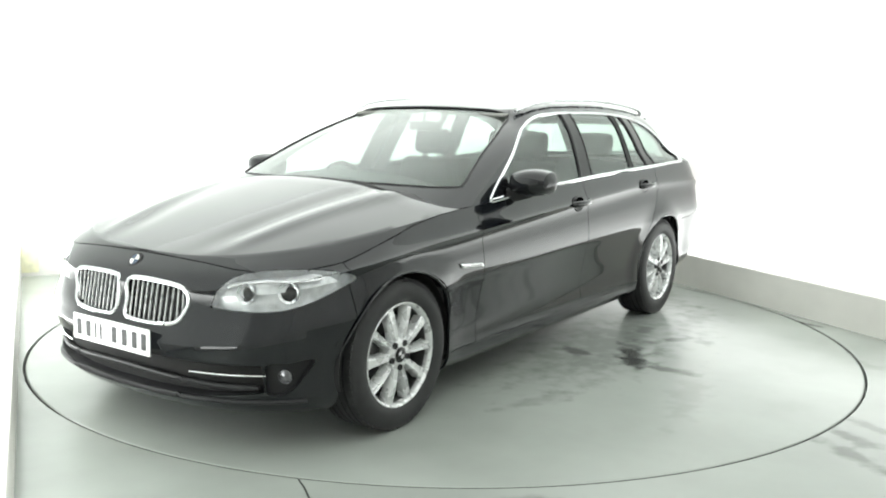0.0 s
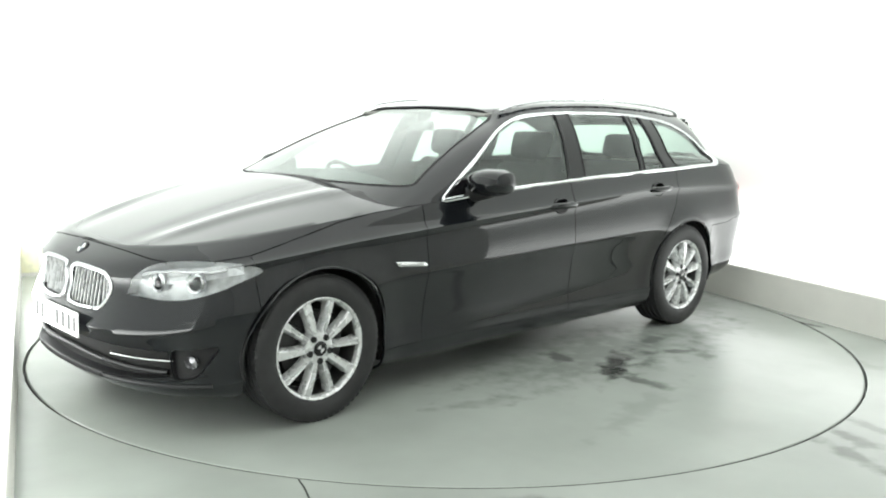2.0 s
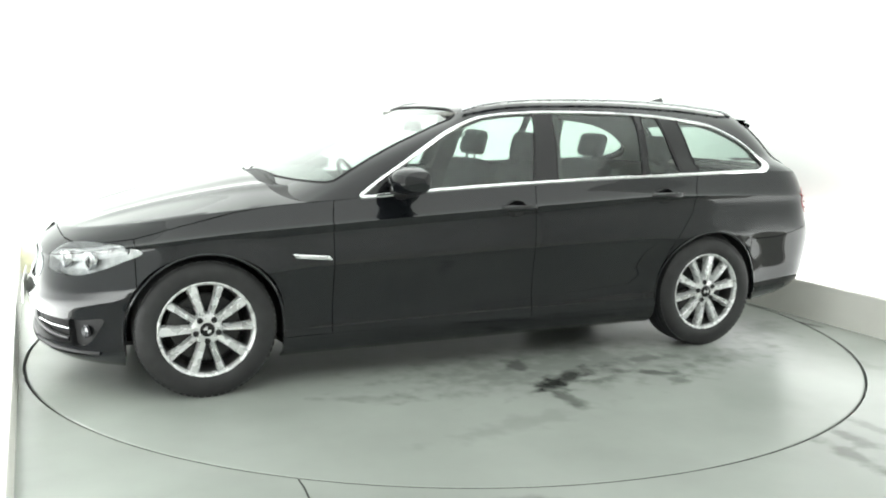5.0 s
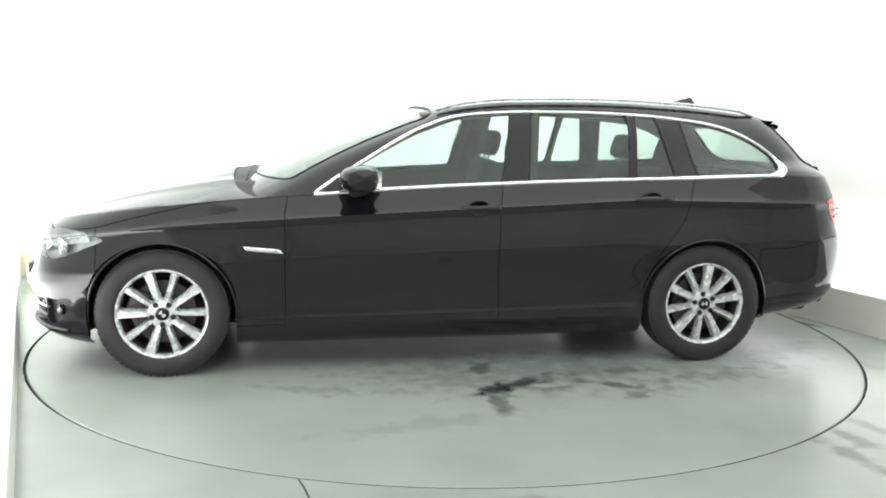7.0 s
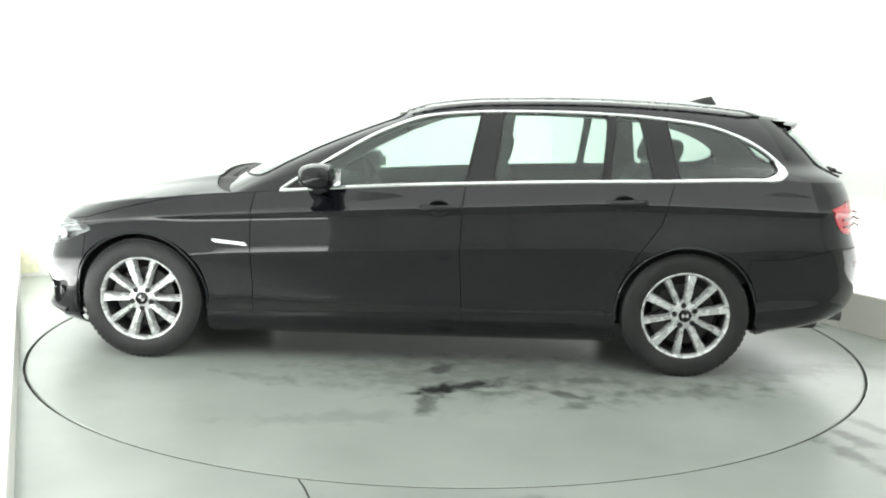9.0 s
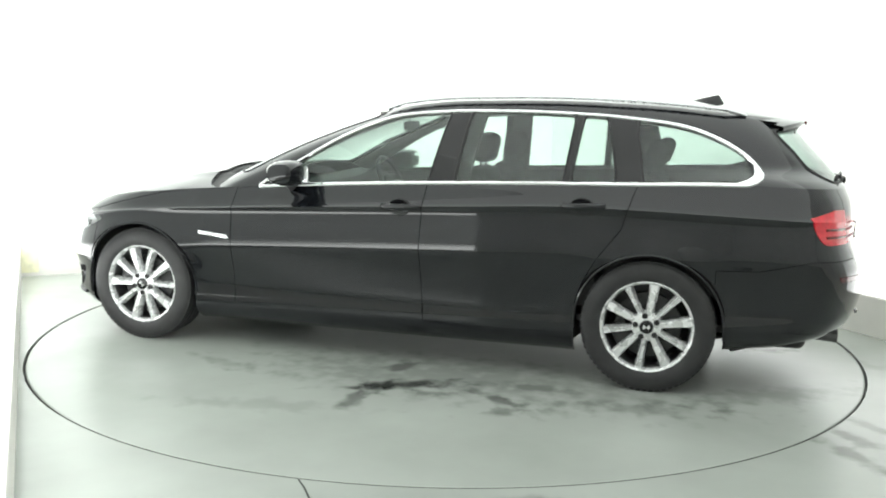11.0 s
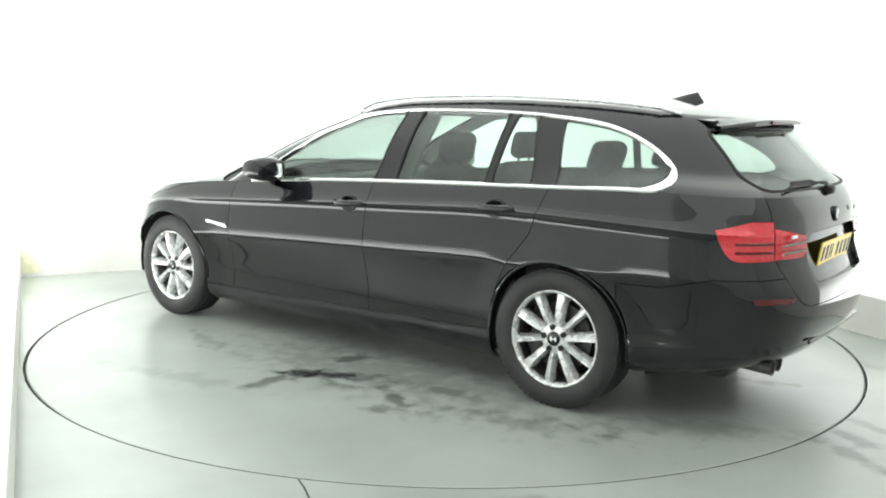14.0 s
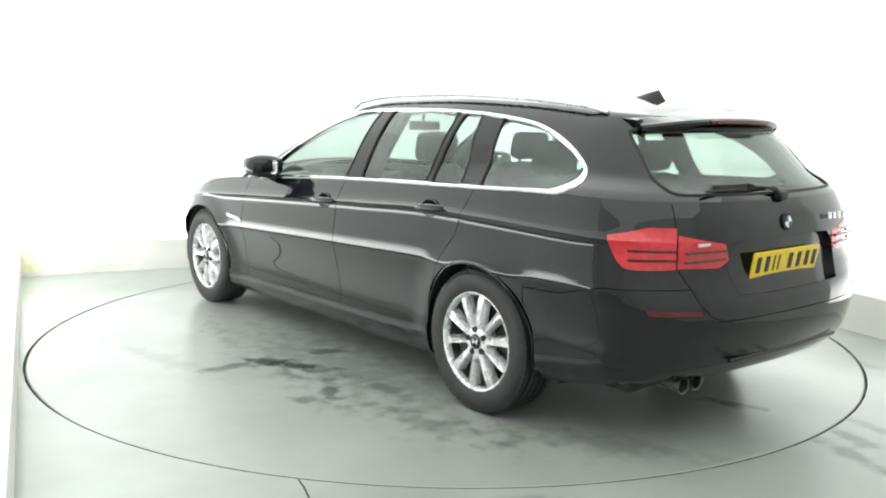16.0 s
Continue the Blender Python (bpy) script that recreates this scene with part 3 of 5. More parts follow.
# tail lamps: the outer unit wraps the corner, the inner one sits on the tailgate
Q_SPLIT = corner_q(-2.418, 0.683)
TAIL_OUT = smooth_line([(corner_q(-2.238, 0.896), 0.918, 0), (corner_q(-2.258, 0.890), 0.865, 0), (corner_q(-2.305, 0.869), 0.797, 0), (corner_q(-2.37, 0.79), 0.787, 0), (Q_SPLIT + 0.004, 0.788, 0)], 4) + \
    [Vector((Q_SPLIT + 0.004, 0.948, 0)), Vector((corner_q(-2.336, 0.765), 0.951, 0))]
TAIL_IN = [(Q_SPLIT - 0.004, 0.920), (Q_SPLIT - 0.004, 0.790), (corner_q(-2.466, 0.471), 0.785), (corner_q(-2.468, 0.415), 0.812), (corner_q(-2.459, 0.428), 0.878)]
tail_out = take(low, region(low, TAIL_OUT, AX_CORNER, lambda c: c.x < -1.9))
tail_in = take(low, region(low, TAIL_IN, AX_CORNER, lambda c: c.x < -2.2))
REFL = [(corner_q(-2.397, 0.83), 0.634), (corner_q(-2.404, 0.822), 0.611), (corner_q(-2.499, 0.609), 0.606), (corner_q(-2.496, 0.612), 0.628)]
refl_sheet = take(low, region(low, REFL, AX_CORNER, lambda c: c.x < -2.2))
RECESS = smooth_line([(-0.01, 0.885, 0), (0.30, 0.883, 0), (0.375, 0.868, 0), (0.422, 0.80, 0), (0.392, 0.695, 0), (0.345, 0.672, 0), (-0.01, 0.668, 0)], 4)
recess_sheet = take(low, region(low, RECESS, AX_END, lambda c: c.x < -2.3))

FRONT_BUMPER = [(1.815, 0.0), (1.80, 0.5), (1.80, 0.9), (2.5, 0.9), (2.5, 0.0)]
DOOR_F = [(0.862, 0.265), (0.862, 0.85), (0.80, 1.2), (-0.325, 1.2), (-0.285, 0.89), (-0.275, 0.64), (-0.29, 0.265)]
DOOR_R = [(-0.29, 0.265), (-0.275, 0.64), (-0.285, 0.89), (-0.325, 1.2), (-1.46, 1.2), (-1.385, 0.99), (-1.335, 0.82), (-1.215, 0.66), (-1.145, 0.53), (-1.115, 0.265)]
SILL = [(1.2, -0.2), (1.2, 0.264), (-1.2, 0.264), (-1.2, -0.2)]
REAR_BUMPER_S = [(-1.80, -0.2), (-1.80, 0.648), (-2.0, 0.655), (-2.23, 0.713), (-2.9, 0.706), (-2.9, -0.2)]
REAR_DROP = [(-0.01, 0.72), (-0.01, 0.578), (0.49, 0.578), (0.55, 0.60), (0.60, 0.65), (0.625, 0.712)]
TAILGATE = [(-0.01, 0.56), (0.49, 0.578), (0.55, 0.60), (0.60, 0.65), (0.622, 0.705), (0.664, 0.787), (0.657, 0.94), (0.62, 1.2), (-0.01, 1.2)]

drop = take(low, region(low, REAR_DROP, AX_END, lambda c: c.x < -2.2))
rear_bumper = take(low, region(low, REAR_BUMPER_S, AX_SIDE))
tailgate = take(low, region(low, TAILGATE, AX_END, lambda c: c.x < -2.25))
gate_all = bmesh.new()
for src in (drop, tailgate):
    me = bpy.data.meshes.new("joint")
    src.to_mesh(me)
    gate_all.from_mesh(me)
    bpy.data.meshes.remove(me)
bmesh.ops.remove_doubles(gate_all, verts=gate_all.verts, dist=1e-4)
front_bumper = take(low, region(low, FRONT_BUMPER, AX_SIDE))
sill = take(low, region(low, SILL, AX_SIDE))
door_f = take(low, region(low, DOOR_F, AX_SIDE))
door_r = take(low, region(low, DOOR_R, AX_SIDE))
wing = take(low, [f for f in low.faces if f.calc_center_median().x > 0.5])
BONNET_EDGE = [(1.10, 0.928), (1.20, 0.912), (1.35, 0.890), (1.60, 0.832), (1.80, 0.778), (1.90, 0.762), (1.98, 0.748), (2.04, 0.742), (2.09, 0.752), (2.13, 0.776), (2.15, 0.81), (2.15, 1.1), (1.10, 1.1)]
bonnet_lips = [take(src, region(src, BONNET_EDGE, AX_SIDE)) for src in (front_bumper, wing)]
quarter = low

part("front_bumper", shifted(thick(gapped(joined(front_bumper)), 0.012)), PAINT, car)
part("rear_bumper", shifted(thick(gapped(joined(rear_bumper)), 0.012)), PAINT, car)
gate = part("tailgate", shifted(thick(gapped(joined(gate_all)), 0.012)), PAINT, car)
both("front_wing", thick(gapped(wing), 0.012), PAINT, car)
doors_front = both("front_door", thick(gapped(door_f), 0.012), PAINT, car)
doors_rear = both("rear_door", thick(gapped(door_r), 0.012), PAINT, car)
both("sill", thick(gapped(sill, 0.0015), 0.012), PAINT, car)
both("rear_quarter_panel", thick(gapped(quarter), 0.012), PAINT, car)

# dark inner shell and floor pan behind the shut lines
under = sheet(lower_rows()[3:-2])
under.normal_update()
for v in under.verts:
    v.co -= v.normal * 0.030


def grown(poly, k):
    """A polygon enlarged about its middle."""
    mx, my = sum(p[0] for p in poly) / len(poly), sum(p[1] for p in poly) / len(poly)
    return [(mx + (p[0] - mx) * k, my + (p[1] - my) * k) for p in poly]


for poly, test in ((grown(HEAD, 1.10), lambda c: c.x > 1.5), (grown(KID, 1.12), lambda c: c.x > 1.9), (grown(INTAKE, 1.06), lambda c: c.x > 1.8), (grown(FOG, 1.2), lambda c: c.x > 1.6), (grown(RECESS, 1.08), lambda c: c.x < -2.2)):
    bmesh.ops.delete(under, geom=region(under, poly, AX_END, test), context="FACES")
for ax in (AXLE, -AXLE):
    bmesh.ops.delete(under, geom=region(under, circle_poly(ax, 0.335, ARCH_R + 0.006, 0.0), AX_SIDE, lambda c: c.y > 0.5), context="FACES")
part("inner_shell", shifted(thick(joined(under), 0.01)), LINER, car)
bm = bmesh.new()
pan = outline(2.10, -2.20, 0.78, 0.75, 0.4, 2.3, 2.7)
for z0, z1 in ((0.18, 0.22),):
    mid = list(pan)
    lo_v = [[bm.verts.new((x, s * min(y, 0.46 if min(abs(x - AXLE), abs(x + AXLE)) < 0.40 else 1), z + 0.25 * max(0, -x - 1.75))) for x, y in mid for z in (z0,)] for s in (1, -1)]
    for i in range(len(mid) - 1):
        if mid[i][1] + mid[i + 1][1] > 1e-6:
            bm.faces.new((lo_v[0][i], lo_v[0][i + 1], lo_v[1][i + 1], lo_v[1][i]))
bmesh.ops.recalc_face_normals(bm, faces=bm.faces)
part("floor_pan", shifted(thick(bm, 0.02)), LINER, car, smooth=False)


def wheel_arch():
    """Half drum with a back wall, behind each wheel."""
    bm = bmesh.new()
    rows = []
    for y in (0.905, 0.885, 0.70, 0.50):
        r = ARCH_R + (0.004 if y > 0.9 else 0.006)
        rows.append([(r * math.cos(math.radians(a)), y, r * math.sin(math.radians(a))) for a in range(-12, 193, 6)])
    vs = [[bm.verts.new(p) for p in row] for row in rows]
    for a, b in zip(vs, vs[1:]):
        for i in range(len(a) - 1):
            bm.faces.new((a[i], b[i], b[i + 1], a[i + 1]))
    bm.faces.new(vs[-1])
    return bm


for ax in (AXLE, -AXLE):
    bm = wheel_arch()
    bmesh.ops.delete(bm, geom=[f for f in bm.faces if f.calc_center_median().y > 0.88], context="FACES")
    bmesh.ops.translate(bm, vec=(ax, 0, 0.335), verts=bm.verts)
    both("wheel_arch_liner", thick(bm, 0.006), LINER, car)

def side_y(x, z):
    """Half width of the body's side at a place."""
    f = (z - Z_BOTTOM(x)) / (Z_CREASE(x) - Z_BOTTOM(x))
    return WIDE - LOW_IN(min(1, max(0, f))) + flare(x, z)


for ax in (AXLE, -AXLE):
    pts = []
    for k in range(41):
        a = math.radians(-6 + 192 * k / 40)
        x, z = ax + ARCH_R * math.cos(a), 0.335 + ARCH_R * math.sin(a)
        y = side_y(x, z) - 0.004
        if ax > 0 and x > 1.62:
            y = min(y, Vector(min((lower_point((z - Z_BOTTOM(x)) / (Z_CREASE(x) - Z_BOTTOM(x)), None, i) for i in range(10, 40)), key=lambda p: abs(p[0] - x))).y - 0.003)
        pts.append((x, y, z))
    both("arch_lip", tube_into(bmesh.new(), pts, 0.006, 8, False, (0.007, 0.010)), PAINT, car)

# -- bonnet --
bon_rows = []
edge_pts = [lower_point(None, 1.0, i) for i in range(N_OUT)]
edge_pts = [p for p in edge_pts if p[0] > 0.70]


def bonnet_z(x, y, ye, ze):
    crown = 0.125 * min(1, max(0, (2.13 - x) / 0.95)) ** 0.95
    s = min(1.0, abs(y) / max(ye, 1e-4))
    ridge_y = 0.40 + 0.22 * (2.1 - x) / 1.2
    fade = min(1, max(0, (2.12 - x) / 0.25))
    ridge = 0.010 * fade * math.exp(-((abs(y) - ridge_y) / 0.05) ** 2) * (1 - s ** 6)
    ridge -= 0.006 * fade * math.exp(-((abs(y) - ridge_y + 0.12) / 0.07) ** 2) * (1 - s ** 6)
    return ze + crown * (1 - s ** 2.4) + ridge


for k in range(29):
    s = 1 - k / 28
    bon_rows.append([(x, y * s, bonnet_z(x, y * s, y, z)) for x, y, z in edge_pts])
bonnet = sheet(bon_rows)
for src in bonnet_lips:
    me = bpy.data.meshes.new("joint")
    src.to_mesh(me)
    bonnet.from_mesh(me)
    bpy.data.meshes.remove(me)
bmesh.ops.remove_doubles(bonnet, verts=bonnet.verts, dist=1e-4)
bmesh.ops.recalc_face_normals(bonnet, faces=bonnet.faces)
if sum(f.normal.z * f.calc_area() for f in bonnet.faces) < 0:
    bmesh.ops.reverse_faces(bonnet, faces=list(bonnet.faces))
cowl_line = [(green_point(0.0, i)[0] + 0.035, green_point(0.0, i)[1] + 0.01) for i in range(KG + 1)]
COWL = [(0.2, -0.01)] + [(cowl_line[0][0], -0.01)] + cowl_line + [(0.2, 0.9)]
fs = region(bonnet, COWL, AX_TOP)
cowl = take(bonnet, fs)
part("bonnet", shifted(thick(gapped(joined(bonnet), 0.003), 0.012)), PAINT, car)
for v in cowl.verts:
    v.co.z -= 0.016
part("windscreen_cowl", shifted(thick(joined(cowl), 0.01)), TRIM_BLACK, car)

# -- greenhouse: pillars, windows and roof --
g_rows = [[green_point(g / 18, i) for i in range(N_GREEN)] for g in range(19)]
green = sheet(g_rows)
DLO_TOP = smooth_line([(0.725, 0.944, 0), (0.611, 1.022, 0), (0.464, 1.11, 0), (0.26, 1.232, 0), (0.117, 1.301, 0), (-0.081, 1.366, 0), (-0.363, 1.392, 0), (-0.60, 1.397, 0), (-0.827, 1.397, 0), (-1.05, 1.390, 0),
                       (-1.285, 1.376, 0), (-1.586, 1.338, 0), (-1.784, 1.270, 0), (-1.919, 1.188, 0), (-1.984, 1.117, 0), (-1.980, 1.088, 0), (-1.940, 1.066, 0)], 5)
DLO = [(p.x, p.y) for p in DLO_TOP] + [(-1.9, 0.9), (0.75, 0.9)]
side_zone = take(green, region(green, DLO, AX_SIDE, lambda c: c.y > 0.35))
SCREEN = [(-0.01, 1.421), (0.25, 1.418), (0.42, 1.407), (0.555, 1.378), (0.645, 1.264), (0.715, 1.13), (0.772, 1.020), (0.66, 1.020), (0.4, 1.026), (-0.01, 1.030)]
screen = take(green, region(green, SCREEN, AX_END, lambda c: c.x > -0.2))
BACKLIGHT = [(-0.01, 1.335), (0.40, 1.333), (0.545, 1.325), (0.565, 1.28), (0.612, 1.09), (0.59, 1.072), (-0.01, 1.066)]
backlight = take(green, region(green, BACKLIGHT, AX_END, lambda c: c.x < -1.9))
roof_rows = []
for k in range(13):
    s = 1 - k / 12
    row = []
    for x, y, z in g_rows[-1]:
        ze = z
        full = Z_ROOF(x)
        row.append((x, y * s, ze + (full - ze) * (1 - s * s)))
    roof_rows.append(row)
roof = sheet(roof_rows)
me = bpy.data.meshes.new("joint")
roof.to_mesh(me)
roof.free()
green.from_mesh(me)
bpy.data.meshes.remove(me)
bmesh.ops.remove_doubles(green, verts=green.verts, dist=1e-4)
inner = green.copy()
part("roof", shifted(thick(joined(green), 0.014)), PAINT, car, angle=50)
inner.normal_update()
for v in inner.verts:
    v.co -= v.normal * 0.030
part("headliner", shifted(thick(joined(inner), 0.004)), CLOTH, car, "pale grey cloth headliner")


def pane(name, bm, label, sub_parent=car):
    ob = part(name, bm, GLASS, sub_parent, label)
    ob.visible_shadow = False
    return ob


pane("windscreen", shifted(thick(joined(screen.copy()), 0.005, -0.004)), "clear tinted windscreen")
pane("rear_window", shifted(thick(joined(backlight.copy()), 0.005, -0.004)), "tinted tailgate window", gate)
part("windscreen_seal", shifted(edge_tube(joined(screen), 0.006, 0.02)), TRIM_BLACK, car)
part("rear_window_seal", shifted(edge_tube(joined(backlight), 0.007)), TRIM_BLACK, gate)

# side windows: panes set back between black pillar covers, chrome all round
trim_src = side_zone.copy()
both("window_trim", edge_tube(trim_src, 0.012, 0.015, None, (0.0108, 0.009)), CHROME, car, "bright chrome window surround")
PILLARS = [[(-0.400, 1.5), (-0.275, 0.9), (-0.43, 0.9), (-0.505, 1.5)],
           [(-1.075, 1.5), (-1.010, 0.9), (-1.045, 0.9), (-1.115, 1.5)],
           [(-1.20, 1.5), (-1.33, 0.9), (-1.455, 0.9), (-1.345, 1.5)]]
zone = side_zone
TRIM_CORNER = [(-2.03, 1.20), (-1.930, 1.165), (-1.950, 1.125), (-1.944, 1.103), (-1.918, 1.086), (-1.87, 1.070), (-1.84, 1.058), (-1.84, 1.03), (-2.03, 1.03)]
both("trim_corner", thick(take(zone, region(zone, TRIM_CORNER, AX_SIDE)), 0.012, 0.003), CHROME, car, "wide chrome corner of the window surround")
for poly, nm in zip(PILLARS, ("b_pillar_cover", "window_divider", "c_pillar_cover")):
    piece = take(zone, region(zone, poly, AX_SIDE))
    both(nm, thick(piece, 0.02, -0.002), GLOSS_BLACK, car, "gloss black pillar cover")
GLASS_POLYS = (("front_side_window", lambda c: c.x > -0.4, doors_front), ("rear_side_window", lambda c: -1.05 < c.x < -0.4, doors_rear),
               ("fixed_side_window", lambda c: -1.3 < c.x < -1.05, doors_rear), ("quarter_window", lambda c: c.x < -1.3, None))
for nm, test, holders in GLASS_POLYS:
    piece = take(zone, [f for f in zone.faces if test(f.calc_center_median())])
    other = flipped(piece)
    for bm, i in ((piece, 0), (other, 1)):
        holder = holders[i] if holders else car
        seal = edge_tube(bm, 0.007, 0.015, n=6)
        for v in seal.verts:
            v.co.y -= 0.004 if i == 0 else -0.004
        pane(nm, shifted(thick(bm, 0.004, -0.007)), "tinted side window", holder)
        part("window_seal", shifted(seal), TRIM_BLACK, holder)
# mirror sail at the front corner of each front side window is covered by the mirror's foot


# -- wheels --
# barrel colour darkened against the spokes, to deepen the gaps between them
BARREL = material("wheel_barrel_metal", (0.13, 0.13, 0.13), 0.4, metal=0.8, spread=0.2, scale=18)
def wheel_parts():
    tyre = bmesh.new()
    prof = [(0.222, 0.088), (0.232, 0.100), (0.262, 0.110), (0.295, 0.110), (0.318, 0.103), (0.328, 0.094), (0.333, 0.084)]
    groove = []
    for c in (0.055, 0.019, -0.019, -0.055):
        groove += [(0.3365, c + 0.006), (0.329, c + 0.004), (0.329, c - 0.004), (0.3365, c - 0.006)]
    prof += [(0.3355, 0.075)] + groove + [(0.3355, -0.075)] + [(r, -o) for r, o in reversed(prof)]
    spin_into(tyre, prof, 96)
    # shoulder blocks
    for i in range(64):
        a = 2 * math.pi * i / 64
        for o in (0.083, -0.083):
            box_into(tyre, 0.322, 0.3345, o - 0.011, o + 0.011, -0.011, 0.011, m=Matrix.Rotation(a, 4, "Y"))
    rim = bmesh.new()
    spin_into(rim, [(0.226, 0.096), (0.231, 0.092), (0.230, 0.080), (0.214, 0.070), (0.208, 0.030), (0.200, -0.06), (0.216, -0.09), (0.224, -0.09), (0.224, -0.08), (0.206, -0.055), (0.214, 0.028), (0.222, 0.075)], 80, True)
    lip = bmesh.new()
    spin_into(lip, [(0.2335, 0.094), (0.2335, 0.100), (0.230, 0.103), (0.225, 0.101), (0.220, 0.094), (0.217, 0.084), (0.216, 0.070), (0.221, 0.070), (0.229, 0.080)], 80, True)
    spokes = []
    for i in range(10):
        a = 2 * math.pi * i / 10
        wide = i % 2 == 0
        bm = bmesh.new()
        # a tapering bar with a hollowed face, from hub to rim
        rs = [0.045, 0.08, 0.12, 0.16, 0.20, 0.224]
        rows = []
        for r in rs:
            t = (r - 0.045) / 0.169
            w = (0.0135 + 0.0065 * t + 0.014 * max(0, t - 0.75)) if wide else (0.0100 + 0.004 * t + 0.014 * max(0, t - 0.75))
            top = 0.088 + 0.014 * math.sin(math.pi * min(1, t * 0.75)) - 0.006 * t
            rows.append([bm.verts.new((r, o, z)) for z, o in ((-w - 0.006, top - 0.045), (-w, top - 0.006), (-w * 0.75, top), (-w * 0.30, top - (0.001 if wide else 0.009)), (w * 0.30, top - (0.001 if wide else 0.009)), (w * 0.75, top), (w, top - 0.006), (w + 0.006, top - 0.045))])
        for p, q in zip(rows, rows[1:]):
            for j in range(7):
                bm.faces.new((p[j], p[j + 1], q[j + 1], q[j]))
            bm.faces.new((p[7], p[0], q[0], q[7]))
        bm.faces.new(rows[0])
        bm.faces.new(rows[-1][::-1])
        bmesh.ops.recalc_face_normals(bm, faces=bm.faces)
        bmesh.ops.transform(bm, matrix=Matrix.Rotation(a, 4, "Y"), verts=bm.verts)
        spokes.append(bm)
    hub = bmesh.new()
    spin_into(hub, [(0.0001, 0.096), (0.033, 0.096), (0.036, 0.092), (0.058, 0.092), (0.072, 0.086), (0.078, 0.070), (0.078, 0.03), (0.0001, 0.03)], 40)
    cap = bmesh.new()
    spin_into(cap, [(0.0001, 0.101), (0.030, 0.1005), (0.0345, 0.098), (0.0345, 0.094)], 32)
    disc_bm = bmesh.new()
    spin_into(disc_bm, [(0.06, 0.028), (0.165, 0.028), (0.168, 0.02), (0.165, -0.0), (0.06, -0.0)], 56, True)
    drum = bmesh.new()
    spin_into(drum, [(0.0001, -0.03), (0.20, -0.03), (0.20, -0.05), (0.0001, -0.05)], 40)
    return tyre, rim, lip, spokes, hub, cap, disc_bm, drum


def build_wheel(first, place, turn):
    w = new("wheel")
    w.parent = car
    w.matrix_basis = Matrix.Translation(place) @ turn
    w["label"] = "silver ten-spoke alloy wheel with black tyre"
    if first is None:
        tyre, rim, lip, spokes, hub, cap, disc_bm, drum = wheel_parts()
        part("tyre", tyre, RUBBER, w, "black rubber tyre")
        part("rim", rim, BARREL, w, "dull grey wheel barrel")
        part("rim_lip", lip, ALLOY, w)
        for bm in spokes:
            part("spoke", bm, ALLOY, w, angle=28)
        part("hub", hub, ALLOY, w)
        part("hub_cap", cap, GLOSS_BLACK, w, "round dark hub cap")
        # plain two-tone quarters on the cap
        for k in range(2):
            bm = bmesh.new()
            vs = [bm.verts.new((0, 0.1022, 0))] + [bm.verts.new((0.018 * math.cos(a), 0.1022, 0.018 * math.sin(a))) for a in [k * math.pi + math.pi / 2 * j / 8 for j in range(9)]]
            f = bm.faces.new(vs)
            g = bmesh.ops.extrude_face_region(bm, geom=[f])["geom"]
            for v in g:
                if isinstance(v, bmesh.types.BMVert):
                    v.co.y -= 0.004
            bmesh.ops.recalc_face_normals(bm, faces=bm.faces)
            part("cap_quarter", bm, CLEAR_LAMP, w, smooth=False)
        for i in range(5):
            a = -(2 * math.pi * i / 5 + math.pi / 10)
            # raised black dishes; the dark of the bolt holes is put into their colour
            bm = bmesh.new()
            spin_into(bm, [(0.0001, 0.094), (0.008, 0.094), (0.009, 0.0975), (0.0145, 0.0975), (0.015, 0.07)], 14)
            bmesh.ops.translate(bm, vec=(0.056 * math.cos(a), 0.0, 0.056 * math.sin(a)), verts=bm.verts)
            part("wheel_bolt", bm, TRIM_BLACK, w)
        part("brake_disc", disc_bm, DARK_METAL, w, "dull steel brake disc")
        bm = box(-0.07, 0.07, -0.01, 0.05, 0.09, 0.185, 0.012)
        bmesh.ops.transform(bm, matrix=Matrix.Rotation(radians(70), 4, "Y"), verts=bm.verts)
        part("brake_caliper", bm, DARK_METAL, w)
        part("wheel_backing", drum, LINER, w)
    else:
        for o in first.children:
            c = o.copy()
            scene.collection.objects.link(c)
            c.parent = w
    return w


first = None
for x, y in ((AXLE, 0.803), (-AXLE, 0.808), (AXLE, -0.803), (-AXLE, -0.808)):
    turn = Matrix.Identity(4) if y > 0 else Matrix.Rotation(math.pi, 4, "Z")
    spin = Matrix.Rotation(radians(0 if x > 0 else 46), 4, "Y")
    w = build_wheel(first, (x + OX, y, TYRE_R - 0.001), turn @ spin)
    first = first or w

# -- front: lamps, grille, intakes --
def recessed(bm, depth):
    """The sheet drawn back into the body, as the back of a recess."""
    out = bm.copy()
    out.normal_update()
    nrm = true_normals(out)
    for v, n in nrm.items():
        v.co -= n * depth
    return thick(out, 0.004)


def rim_wall(bm, depth):
    """The side walls of a recess."""
    bm.normal_update()
    out = bmesh.new()
    nrm = {tuple(v.co): n for v, n in true_normals(bm).items()}
    for chain in edge_loops(bm):
        a = [out.verts.new(p) for p in chain]
        b = [out.verts.new(p - nrm[tuple(p)] * depth) for p in chain]
        for i in range(len(a)):
            j = (i + 1) % len(a)
            if abs(a[i].co.y) > 0.004 or abs(a[j].co.y) > 0.004:
                out.faces.new((a[j], a[i], b[i], b[j]))
    return out


FOG_GLASS = material("fog_lamp_glass", (0.20, 0.20, 0.21), 0.08, metal=0.7, spread=0.3, scale=60)
HOUSING = material("lamp_housing", (0.68, 0.69, 0.70), 0.28, metal=0.5, spread=0.22, scale=22)


